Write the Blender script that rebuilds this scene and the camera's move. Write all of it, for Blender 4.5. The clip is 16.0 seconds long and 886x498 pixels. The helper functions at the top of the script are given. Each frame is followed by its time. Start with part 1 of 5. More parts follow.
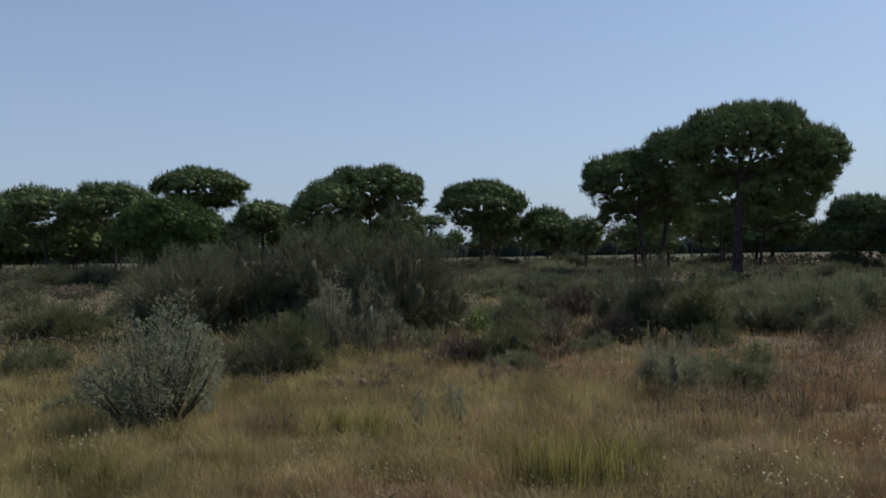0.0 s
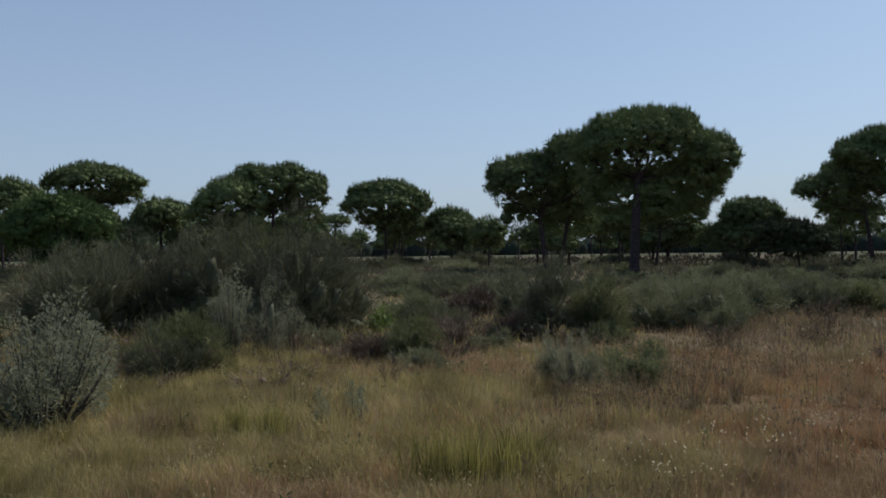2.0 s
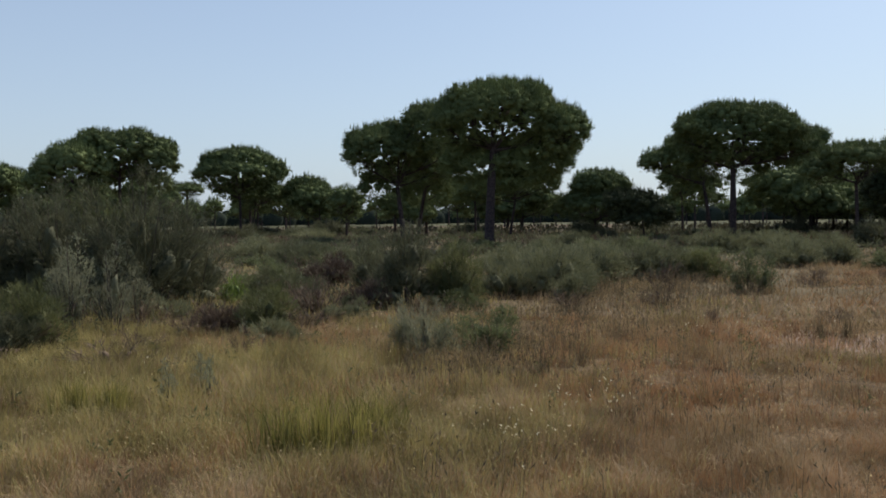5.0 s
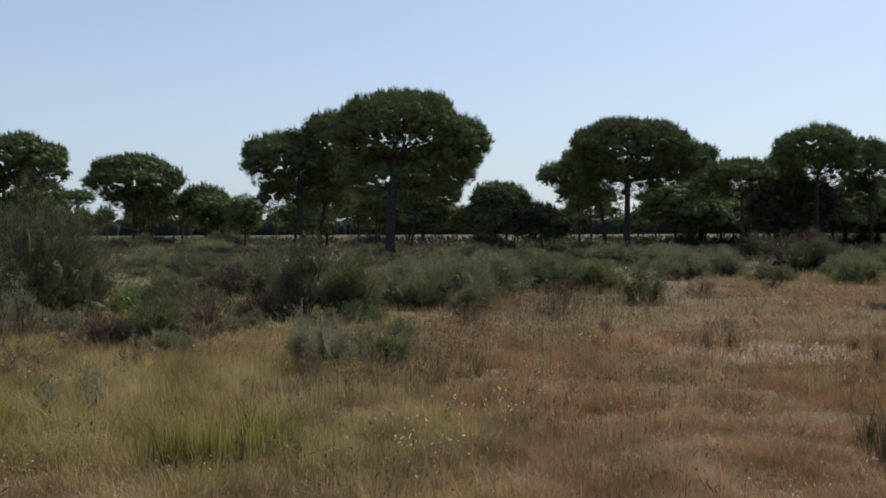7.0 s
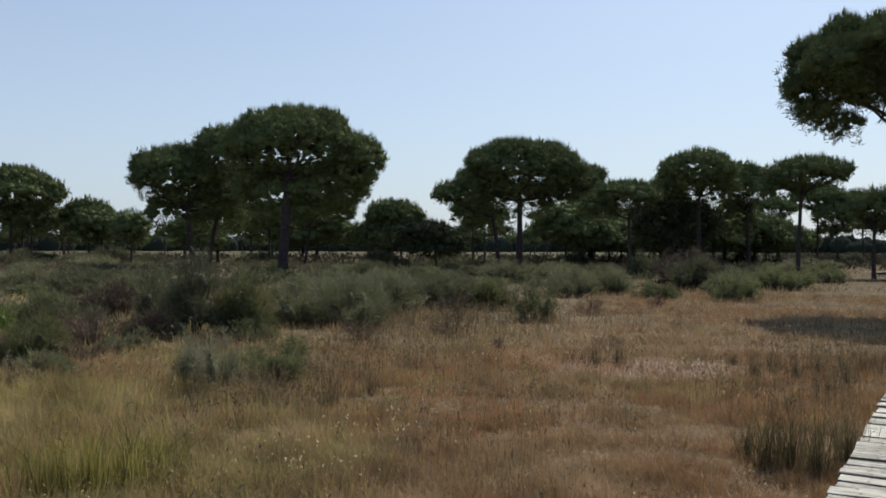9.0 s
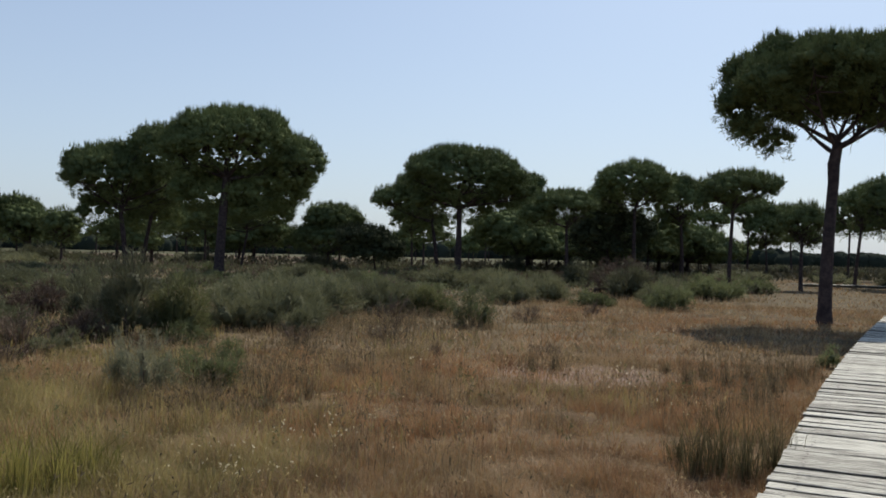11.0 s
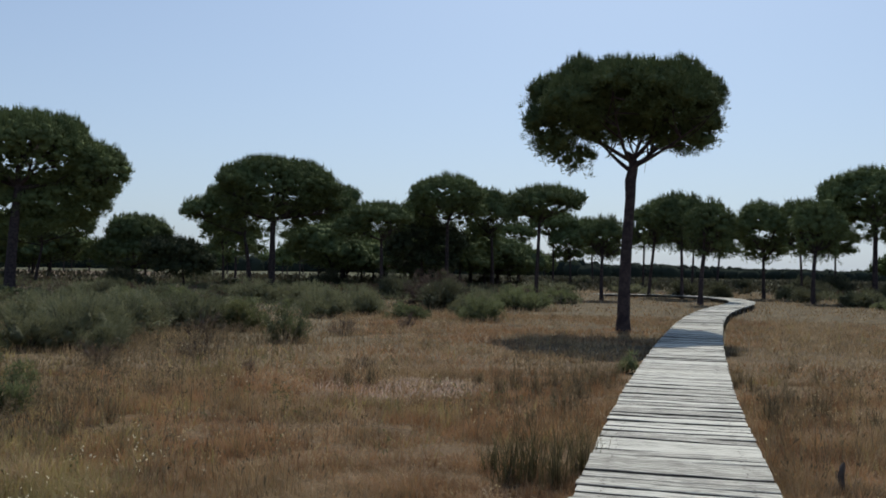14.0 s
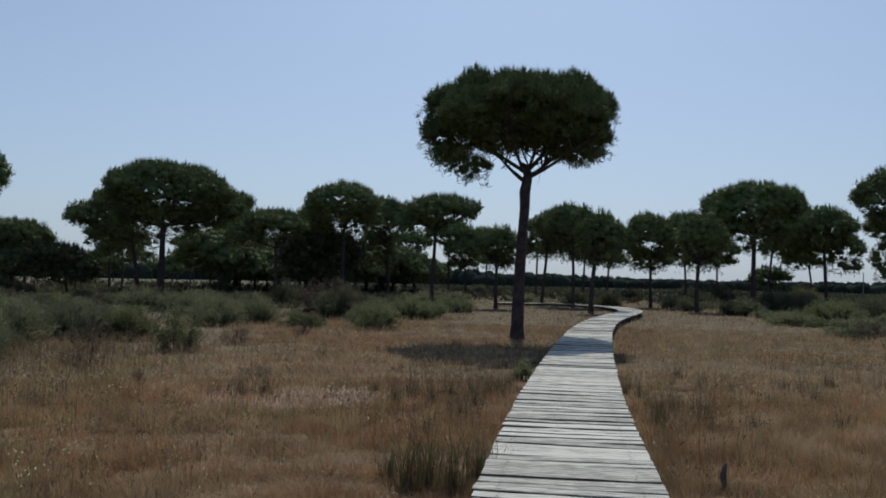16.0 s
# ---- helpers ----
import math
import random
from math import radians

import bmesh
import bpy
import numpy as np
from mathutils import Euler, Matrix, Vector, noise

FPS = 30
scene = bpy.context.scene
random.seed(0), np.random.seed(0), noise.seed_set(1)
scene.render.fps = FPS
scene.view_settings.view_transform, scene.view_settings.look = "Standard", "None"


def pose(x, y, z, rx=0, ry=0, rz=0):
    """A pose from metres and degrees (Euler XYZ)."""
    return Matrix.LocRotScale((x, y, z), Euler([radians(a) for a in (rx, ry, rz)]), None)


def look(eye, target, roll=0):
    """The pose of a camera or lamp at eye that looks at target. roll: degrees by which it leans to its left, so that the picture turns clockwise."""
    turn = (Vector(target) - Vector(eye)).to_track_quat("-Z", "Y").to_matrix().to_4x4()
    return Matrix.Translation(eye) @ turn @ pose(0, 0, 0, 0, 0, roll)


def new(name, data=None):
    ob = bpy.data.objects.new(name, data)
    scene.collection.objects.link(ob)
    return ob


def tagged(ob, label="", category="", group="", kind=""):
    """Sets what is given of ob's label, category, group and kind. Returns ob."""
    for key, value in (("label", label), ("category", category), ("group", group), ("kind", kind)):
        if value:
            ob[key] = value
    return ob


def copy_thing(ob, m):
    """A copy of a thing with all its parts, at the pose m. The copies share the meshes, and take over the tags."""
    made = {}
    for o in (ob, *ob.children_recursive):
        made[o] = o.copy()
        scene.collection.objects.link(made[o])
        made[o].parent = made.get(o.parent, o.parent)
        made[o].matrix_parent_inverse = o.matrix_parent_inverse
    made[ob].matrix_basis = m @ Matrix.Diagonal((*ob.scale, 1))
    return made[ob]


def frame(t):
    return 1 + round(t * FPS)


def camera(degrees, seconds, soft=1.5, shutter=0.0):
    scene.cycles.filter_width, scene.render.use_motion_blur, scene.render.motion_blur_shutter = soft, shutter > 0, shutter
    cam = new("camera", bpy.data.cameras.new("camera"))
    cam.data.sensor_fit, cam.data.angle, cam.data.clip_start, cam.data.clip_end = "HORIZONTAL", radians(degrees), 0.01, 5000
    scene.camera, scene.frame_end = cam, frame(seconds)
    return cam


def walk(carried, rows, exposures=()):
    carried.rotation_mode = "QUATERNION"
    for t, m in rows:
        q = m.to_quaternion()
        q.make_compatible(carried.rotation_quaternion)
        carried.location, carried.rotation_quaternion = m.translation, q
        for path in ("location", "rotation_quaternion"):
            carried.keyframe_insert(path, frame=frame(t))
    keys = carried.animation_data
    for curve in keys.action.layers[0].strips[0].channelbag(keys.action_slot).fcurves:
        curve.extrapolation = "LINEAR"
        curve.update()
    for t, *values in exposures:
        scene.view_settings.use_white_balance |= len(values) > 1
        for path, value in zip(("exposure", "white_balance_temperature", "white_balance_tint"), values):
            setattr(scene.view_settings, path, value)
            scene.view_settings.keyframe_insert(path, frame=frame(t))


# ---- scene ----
# A slow pan from a boardwalk; the eye is about 1.65 m above the planks.
cam = camera(52.17, 16.0, soft=1.75)
PATH = [
    (0.0, pose(-0.000, -0.000, 1.900, 90.30, 0.95, 0.03)),
    (0.5, pose(-0.012, -0.015, 1.886, 90.13, 0.76, -1.90)),
    (1.0, pose(-0.002, -0.016, 1.892, 89.82, 0.89, -3.34)),
    (1.5, pose(0.017, -0.016, 1.883, 89.88, 0.73, -4.55)),
    (2.0, pose(0.033, -0.026, 1.873, 90.18, 0.72, -6.00)),
    (2.5, pose(0.032, -0.036, 1.878, 89.84, 0.22, -7.71)),
    (3.0, pose(0.040, -0.014, 1.872, 89.59, 0.02, -9.26)),
    (3.5, pose(0.054, 0.015, 1.866, 89.33, -0.05, -10.45)),
    (4.0, pose(0.072, 0.036, 1.862, 88.68, 0.28, -11.71)),
    (6.5, pose(0.136, -0.011, 1.854, 88.43, 0.38, -19.83)),
    (7.0, pose(0.142, -0.006, 1.851, 88.83, 0.19, -21.17)),
    (7.5, pose(0.144, -0.034, 1.857, 89.01, -0.19, -22.69)),
    (8.0, pose(0.160, -0.044, 1.863, 89.44, -0.05, -23.75)),
    (8.5, pose(0.167, -0.040, 1.863, 89.81, -0.06, -25.85)),
    (9.0, pose(0.157, -0.001, 1.865, 89.92, -0.19, -27.83)),
    (11.5, pose(0.131, 0.006, 1.875, 90.16, -1.56, -33.63)),
    (12.0, pose(0.135, 0.018, 1.872, 89.93, -1.64, -36.17)),
    (12.5, pose(0.141, 0.032, 1.869, 89.97, -1.37, -38.07)),
    (13.0, pose(0.136, 0.042, 1.877, 90.28, -1.40, -40.79)),
    (13.5, pose(0.148, 0.057, 1.876, 91.02, -1.00, -41.98)),
    (14.0, pose(0.162, 0.066, 1.878, 91.33, -0.99, -43.40)),
    (14.5, pose(0.153, 0.059, 1.882, 91.64, -1.07, -44.40)),
    (15.0, pose(0.140, 0.051, 1.886, 91.86, -1.15, -46.67)),
    (15.5, pose(0.135, 0.060, 1.878, 91.94, -1.00, -48.39)),
    (16.0, pose(0.123, 0.067, 1.869, 92.01, -1.22, -50.01)),
]
EXPOSURES = [(0.0, -0.25, 6400, 12), (2.5, -0.22, 6550, 11), (4.0, 0.02, 6950, 11), (6.5, 0.1, 7000, 11), (9.0, 0.1, 7050, 12), (12.5, -0.05, 7000, 12),
             (13.5, -0.11, 6850, 11), (14.5, -0.18, 6480, 10), (16.0, -0.36, 6450, 11)]
walk(cam, PATH, EXPOSURES)

# ---- world and sun ----
SUN_AZ, SUN_EL = 56.0, 48.5          # degrees from +y towards +x; height
world = bpy.data.worlds.new("sky")
scene.world = world
world.use_nodes = True
wn = world.node_tree.nodes
wn.clear()
sky = wn.new("ShaderNodeTexSky")
sky.sky_type, sky.sun_disc = "NISHITA", False
sky.sun_elevation, sky.sun_rotation = radians(SUN_EL), radians(SUN_AZ)
sky.air_density, sky.dust_density, sky.ozone_density, sky.altitude = 1.0, 1.6, 3.0, 50
back = wn.new("ShaderNodeBackground")
back.inputs["Strength"].default_value = 0.1
wout = wn.new("ShaderNodeOutputWorld")
veil = wn.new("ShaderNodeMixRGB")      # summer haze pales the blue
spot = wn.new("ShaderNodeTexCoord")
high = wn.new("ShaderNodeSeparateXYZ")
thin = wn.new("ShaderNodeMapRange")    # haze lies low and thins out overhead
thin.inputs["From Min"].default_value, thin.inputs["From Max"].default_value = 0.0, 0.62
thin.inputs["To Min"].default_value, thin.inputs["To Max"].default_value = 0.6, 0.05
world.node_tree.links.new(spot.outputs["Generated"], high.inputs[0])
world.node_tree.links.new(high.outputs[2], thin.inputs["Value"])
world.node_tree.links.new(thin.outputs[0], veil.inputs[0])
veil.inputs[2].default_value = (5.65, 6.95, 8.8, 1)
tint = wn.new("ShaderNodeMixRGB")
tint.blend_type = "MULTIPLY"
tint.inputs[0].default_value = 1.0
tint.inputs[2].default_value = (0.845, 1.0, 1.13, 1)
world.node_tree.links.new(sky.outputs[0], tint.inputs[1])
world.node_tree.links.new(tint.outputs[0], veil.inputs[1])
world.node_tree.links.new(veil.outputs[0], back.inputs[0])
world.node_tree.links.new(back.outputs[0], wout.inputs[0])

sun = new("sun", bpy.data.lights.new("sun", "SUN"))
sun.data.energy, sun.data.angle, sun.data.color = 4.4, radians(0.55), (1.0, 0.95, 0.87)
toward = Vector((math.sin(radians(SUN_AZ)) * math.cos(radians(SUN_EL)), math.cos(radians(SUN_AZ)) * math.cos(radians(SUN_EL)), math.sin(radians(SUN_EL))))
sun.matrix_world = look(toward * 60, (0, 0, 0))

# ---- materials ----


def material(name, c1, c2, scale=3.0, rough=0.85, bump=0.0, bump_scale=40.0, island=0.0, per_object=0.0, through_light=0.0, c3=None, stretch=None, spec=0.3):
    """Two or three colours mixed by noise at two scales, with variation from leaf to leaf or thing to thing."""
    m = bpy.data.materials.new(name)
    m.use_nodes = True
    n, l = m.node_tree.nodes, m.node_tree.links
    bsdf = n["Principled BSDF"]
    bsdf.inputs["Roughness"].default_value = rough
    bsdf.inputs["Specular IOR Level"].default_value = spec
    if stretch:
        tc = n.new("ShaderNodeTexCoord")
        mp = n.new("ShaderNodeMapping")
        mp.inputs["Scale"].default_value = stretch
        own = n.new("ShaderNodeVectorMath")      # each board has its own grain
        own.operation = "SCALE"
        own.inputs[0].default_value = (37, 53, 11)
        l.new(n.new("ShaderNodeObjectInfo").outputs["Random"], own.inputs["Scale"])
        l.new(own.outputs[0], mp.inputs["Location"])
        l.new(tc.outputs["Object"], mp.inputs["Vector"])
        where = mp.outputs[0]
    else:
        where = n.new("ShaderNodeNewGeometry").outputs["Position"]
    big = n.new("ShaderNodeTexNoise")
    big.inputs["Scale"].default_value, big.inputs["Detail"].default_value = scale, 4.0
    fine = n.new("ShaderNodeTexNoise")
    fine.inputs["Scale"].default_value, fine.inputs["Detail"].default_value = bump_scale, 3.0
    l.new(where, big.inputs["Vector"])
    l.new(where, fine.inputs["Vector"])
    ramp = n.new("ShaderNodeValToRGB")
    ramp.color_ramp.elements[0].position, ramp.color_ramp.elements[1].position = 0.34, 0.66
    ramp.color_ramp.elements[0].color, ramp.color_ramp.elements[1].color = (*c1, 1), (*c2, 1)
    if c3:
        e = ramp.color_ramp.elements.new(0.5)
        e.color = (*c3, 1)
    fac = big.outputs["Fac"]
    add = n.new("ShaderNodeMath")
    add.operation = "MULTIPLY_ADD"
    l.new(fine.outputs["Fac"], add.inputs[0])
    add.inputs[1].default_value = 0.3
    sub = n.new("ShaderNodeMath")
    sub.operation = "SUBTRACT"
    l.new(fac, sub.inputs[0])
    sub.inputs[1].default_value = 0.15
    l.new(sub.outputs[0], add.inputs[2])
    fac = add.outputs[0]
    for amount, node, socket in ((island, "ShaderNodeNewGeometry", "Random Per Island"), (per_object, "ShaderNodeObjectInfo", "Random")):
        if amount:
            src = n.new(node)
            ma = n.new("ShaderNodeMath")
            ma.operation = "MULTIPLY_ADD"
            l.new(src.outputs[socket], ma.inputs[0])
            ma.inputs[1].default_value = amount
            off = n.new("ShaderNodeMath")
            off.operation = "SUBTRACT"
            l.new(fac, off.inputs[0])
            off.inputs[1].default_value = amount / 2
            l.new(off.outputs[0], ma.inputs[2])
            fac = ma.outputs[0]
    l.new(fac, ramp.inputs["Fac"])
    l.new(ramp.outputs["Color"], bsdf.inputs["Base Color"])
    if bump:
        b = n.new("ShaderNodeBump")
        b.inputs["Strength"].default_value, b.inputs["Distance"].default_value = bump, 0.02
        l.new(fine.outputs["Fac"], b.inputs["Height"])
        l.new(b.outputs[0], bsdf.inputs["Normal"])
    if through_light:
        tr = n.new("ShaderNodeBsdfTranslucent")
        l.new(ramp.outputs["Color"], tr.inputs["Color"])
        mix = n.new("ShaderNodeMixShader")
        mix.inputs[0].default_value = through_light
        l.new(bsdf.outputs[0], mix.inputs[1])
        l.new(tr.outputs[0], mix.inputs[2])
        l.new(mix.outputs[0], n["Material Output"].inputs["Surface"])
    return m


needles = material("pine_needles", (0.088, 0.112, 0.05), (0.142, 0.176, 0.075), 0.9, 0.85, 0.4, 9.0, island=0.1, per_object=0.2, through_light=0.1, spec=0.05)
needles_young = material("young_pine_needles", (0.055, 0.085, 0.03), (0.105, 0.15, 0.055), 0.9, 0.85, 0.4, 9.0, island=0.12, through_light=0.1, spec=0.05)
mastic = material("dark_mastic_leaves", (0.034, 0.043, 0.026), (0.07, 0.084, 0.046), 0.9, 0.85, 0.4, 9.0, island=0.12, through_light=0.05, spec=0.05)
bark = material("pine_bark", (0.03, 0.022, 0.023), (0.075, 0.054, 0.052), 6.0, 0.95, 0.8, 22.0)
twig = material("twig_bark", (0.045, 0.036, 0.03), (0.10, 0.082, 0.066), 9.0, 0.9)
leaf_silver = material("silver_leaves", (0.15, 0.162, 0.105), (0.26, 0.272, 0.178), 4.0, 0.8, island=0.15, through_light=0.5)
leaf_wispy = material("pale_wispy_leaves", (0.13, 0.138, 0.085), (0.235, 0.235, 0.155), 4.0, 0.8, island=0.2, through_light=0.45)
leaf_grey = material("grey_green_leaves", (0.102, 0.11, 0.06), (0.203, 0.21, 0.116), 0.5, 0.8, island=0.20, per_object=0.4, through_light=0.3)
leaf_dark = material("dark_broom_leaves", (0.058, 0.064, 0.036), (0.13, 0.134, 0.077), 1.5, 0.8, island=0.23, per_object=0.2, through_light=0.28)
leaf_olive = material("olive_leaves", (0.064, 0.076, 0.03), (0.15, 0.158, 0.07), 1.5, 0.8, island=0.20, through_light=0.38)
leaf_green = material("green_leaves", (0.085, 0.1, 0.045), (0.17, 0.195, 0.09), 1.5, 0.75, island=0.23, per_object=0.3, through_light=0.38)
leaf_bright = material("bright_green_leaves", (0.10, 0.15, 0.03), (0.20, 0.27, 0.07), 3.0, 0.7, island=0.20, through_light=0.3)
leaf_brown = material("dry_brown_twigs", (0.085, 0.06, 0.045), (0.195, 0.14, 0.098), 1.5, 0.9, island=0.25, per_object=0.3, through_light=0.1)
rush_leaf = material("dark_rush_stems", (0.075, 0.06, 0.036), (0.21, 0.163, 0.095), 5.0, 0.8, island=0.4, through_light=0.35)
rush_green = material("olive_rush_stems", (0.05, 0.045, 0.022), (0.15, 0.13, 0.062), 5.0, 0.8, island=0.4, through_light=0.3)
straw = material("dry_grass", (0.19, 0.132, 0.078), (0.5, 0.366, 0.228), 1.3, 0.8, island=0.14, through_light=0.24, c3=(0.35, 0.256, 0.135))
rusty = material("rusty_grass", (0.19, 0.106, 0.059), (0.52, 0.317, 0.17), 1.1, 0.85, island=0.14, through_light=0.2, c3=(0.378, 0.222, 0.11))
greenish = material("green_grass", (0.167, 0.142, 0.054), (0.425, 0.36, 0.152), 1.3, 0.8, island=0.14, through_light=0.4)
tuft_mat = material("tall_green_grass", (0.1, 0.1, 0.028), (0.27, 0.243, 0.074), 2.0, 0.8, island=0.35, through_light=0.55)
seed_mat = material("pale_seed_heads", (0.36, 0.27, 0.125), (0.70, 0.58, 0.33), 4.0, 0.7, island=0.6, through_light=0.5)
petal = material("pale_flower_heads", (0.60, 0.52, 0.33), (0.86, 0.79, 0.58), 5.0, 0.8, island=0.4, through_light=0.45)
wood_grey = material("weathered_planks", (0.2, 0.198, 0.172), (0.54, 0.543, 0.478), 1.5, 0.8, 0.5, 9.0, per_object=0.3, stretch=(3.2, 26, 26), c3=(0.435, 0.438, 0.382))
wood_edge = material("dark_plank_edges", (0.035, 0.032, 0.028), (0.12, 0.11, 0.095), 5.0, 0.9, 0.4, 30.0)
nail_mat = material("rusty_nails", (0.035, 0.028, 0.024), (0.09, 0.065, 0.05), 30.0, 0.7)
wood_dark = material("stringer_wood", (0.09, 0.08, 0.07), (0.2, 0.185, 0.16), 2.0, 0.9, 0.4, 30.0)
woods_mat = material("far_pine_woods", (0.022, 0.028, 0.023), (0.042, 0.052, 0.04), 0.05, 0.95, island=0.15, spec=0.0)
scrub_far = material("far_scrub_leaves", (0.045, 0.045, 0.027), (0.105, 0.095, 0.058), 0.3, 0.9, island=0.4, through_light=0.15)
hill_mat = material("far_hill_scrub", (0.10, 0.12, 0.10), (0.2, 0.21, 0.17), 0.01, 0.9)


def ground_material():
    m = bpy.data.materials.new("dry_meadow_soil")
    m.use_nodes = True
    n, l = m.node_tree.nodes, m.node_tree.links
    bsdf = n["Principled BSDF"]
    bsdf.inputs["Roughness"].default_value = 0.95
    bsdf.inputs["Specular IOR Level"].default_value = 0.1
    pos = n.new("ShaderNodeNewGeometry").outputs["Position"]

    def noise_at(scale, detail=5.0):
        t = n.new("ShaderNodeTexNoise")
        t.inputs["Scale"].default_value, t.inputs["Detail"].default_value = scale, detail
        l.new(pos, t.inputs["Vector"])
        return t.outputs["Fac"]

    def ramp(fac, stops):
        r = n.new("ShaderNodeValToRGB")
        while len(r.color_ramp.elements) < len(stops):
            r.color_ramp.elements.new(0.5)
        for e, (p, c) in zip(r.color_ramp.elements, stops):
            e.position, e.color = p, (*c, 1)
        l.new(fac, r.inputs["Fac"])
        return r.outputs["Color"]

    def mix(a, b, fac, kind="MIX"):
        x = n.new("ShaderNodeMixRGB")
        x.blend_type = kind
        l.new(a, x.inputs[1])
        l.new(b, x.inputs[2])
        if isinstance(fac, float):
            x.inputs[0].default_value = fac
        else:
            l.new(fac, x.inputs[0])
        return x.outputs[0]

    def span(socket, lo, hi):
        r = n.new("ShaderNodeMapRange")
        r.interpolation_type = "SMOOTHSTEP"
        r.inputs["From Min"].default_value, r.inputs["From Max"].default_value = lo, hi
        l.new(socket, r.inputs["Value"])
        return r.outputs[0]

    base = ramp(noise_at(0.35), [(0.3, (0.085, 0.055, 0.034)), (0.5, (0.135, 0.092, 0.052)), (0.7, (0.18, 0.128, 0.07))])
    fine = ramp(noise_at(22.0), [(0.36, (0.03, 0.02, 0.013)), (0.64, (0.20, 0.14, 0.075))])
    near = mix(base, fine, 0.65)
    # pinkish grey trampled soil in the open part of the meadow
    off = n.new("ShaderNodeVectorMath")
    off.operation = "SUBTRACT"
    off.inputs[1].default_value = (9.8, 11.3, 0)
    l.new(pos, off.inputs[0])
    rot = n.new("ShaderNodeMapping")
    rot.inputs["Rotation"].default_value = (0, 0, radians(45))
    rot.inputs["Scale"].default_value = (0.85, 0.85, 0)
    l.new(off.outputs[0], rot.inputs["Vector"])
    ln = n.new("ShaderNodeVectorMath")
    ln.operation = "LENGTH"
    l.new(rot.outputs[0], ln.inputs[0])
    wob = n.new("ShaderNodeMath")
    wob.operation = "MULTIPLY_ADD"
    l.new(noise_at(1.1), wob.inputs[0])
    wob.inputs[1].default_value = 1.6
    l.new(ln.outputs["Value"], wob.inputs[2])
    soil = ramp(noise_at(6.0), [(0.3, (0.18, 0.13, 0.105)), (0.7, (0.30, 0.23, 0.19))])
    near = mix(soil, near, span(wob.outputs[0], 1.3, 2.3))
    # bare ochre field beyond the pines
    far = n.new("ShaderNodeVectorMath")
    far.operation = "LENGTH"
    l.new(pos, far.inputs[0])
    ochre = ramp(noise_at(0.05), [(0.35, (0.1, 0.073, 0.05)), (0.65, (0.165, 0.126, 0.088))])
    sep = n.new("ShaderNodeSeparateXYZ")
    l.new(pos, sep.inputs[0])
    slant = n.new("ShaderNodeMath")
    slant.operation = "MULTIPLY_ADD"
    l.new(sep.outputs[0], slant.inputs[0])
    slant.inputs[1].default_value = -1.25
    l.new(sep.outputs[1], slant.inputs[2])
    heath = ramp(noise_at(0.12), [(0.3, (0.045, 0.052, 0.026)), (0.7, (0.10, 0.098, 0.05))])
    litter = ramp(noise_at(0.6), [(0.3, (0.07, 0.06, 0.037)), (0.7, (0.165, 0.135, 0.082))])
    under = n.new("ShaderNodeMath")
    under.operation = "MULTIPLY"
    l.new(span(slant.outputs[0], -3.0, 6.0), under.inputs[0])
    wave = n.new("ShaderNodeMath")
    wave.operation = "MULTIPLY_ADD"
    l.new(noise_at(0.3), wave.inputs[0])
    wave.inputs[1].default_value = 16.0
    l.new(far.outputs["Value"], wave.inputs[2])
    l.new(span(wave.outputs[0], 20.0, 42.0), under.inputs[1])
    sward = ramp(noise_at(1.4), [(0.35, (0.05, 0.04, 0.024)), (0.65, (0.135, 0.107, 0.06))])
    near = mix(near, sward, span(far.outputs["Value"], 14.0, 30.0))
    near = mix(near, litter, under.outputs[0])
    tilt = n.new("ShaderNodeMath")
    tilt.operation = "MULTIPLY_ADD"
    l.new(sep.outputs[0], tilt.inputs[0])
    tilt.inputs[1].default_value = -2.0
    l.new(sep.outputs[1], tilt.inputs[2])
    behind = mix(heath, ochre, span(tilt.outputs[0], -15.0, 15.0))
    out = mix(near, behind, span(far.outputs["Value"], 120.0, 150.0))
    woods_floor = ramp(noise_at(0.03), [(0.35, (0.05, 0.055, 0.03)), (0.65, (0.10, 0.10, 0.055))])
    out = mix(out, woods_floor, span(far.outputs["Value"], 250.0, 300.0))
    l.new(out, bsdf.inputs["Base Color"])
    b = n.new("ShaderNodeBump")
    b.inputs["Strength"].default_value, b.inputs["Distance"].default_value = 0.8, 0.05
    l.new(noise_at(9.0), b.inputs["Height"])
    l.new(b.outputs[0], bsdf.inputs["Normal"])
    return m


# ---- mesh helpers ----


def np_mesh(name, verts, faces, mat):
    """A mesh from arrays: verts (n, 3), faces (m, k) with one k."""
    me = bpy.data.meshes.new(name)
    verts, faces = np.ascontiguousarray(verts, dtype=np.float32), np.ascontiguousarray(faces, dtype=np.int32)
    me.vertices.add(len(verts))
    me.vertices.foreach_set("co", verts.ravel())
    me.loops.add(faces.size)
    me.loops.foreach_set("vertex_index", faces.ravel())
    me.polygons.add(len(faces))
    me.polygons.foreach_set("loop_start", np.arange(0, faces.size, faces.shape[1], dtype=np.int32))
    me.update(calc_edges=True)
    me.validate()
    me.materials.append(mat)
    return me


def part(name, me, parent, label="", m=None):
    ob = new(name, me)
    ob.parent = parent
    if m is not None:
        ob.matrix_basis = m
    return tagged(ob, label)


def unit(v):
    return v / np.maximum(np.linalg.norm(v, axis=-1, keepdims=True), 1e-9)


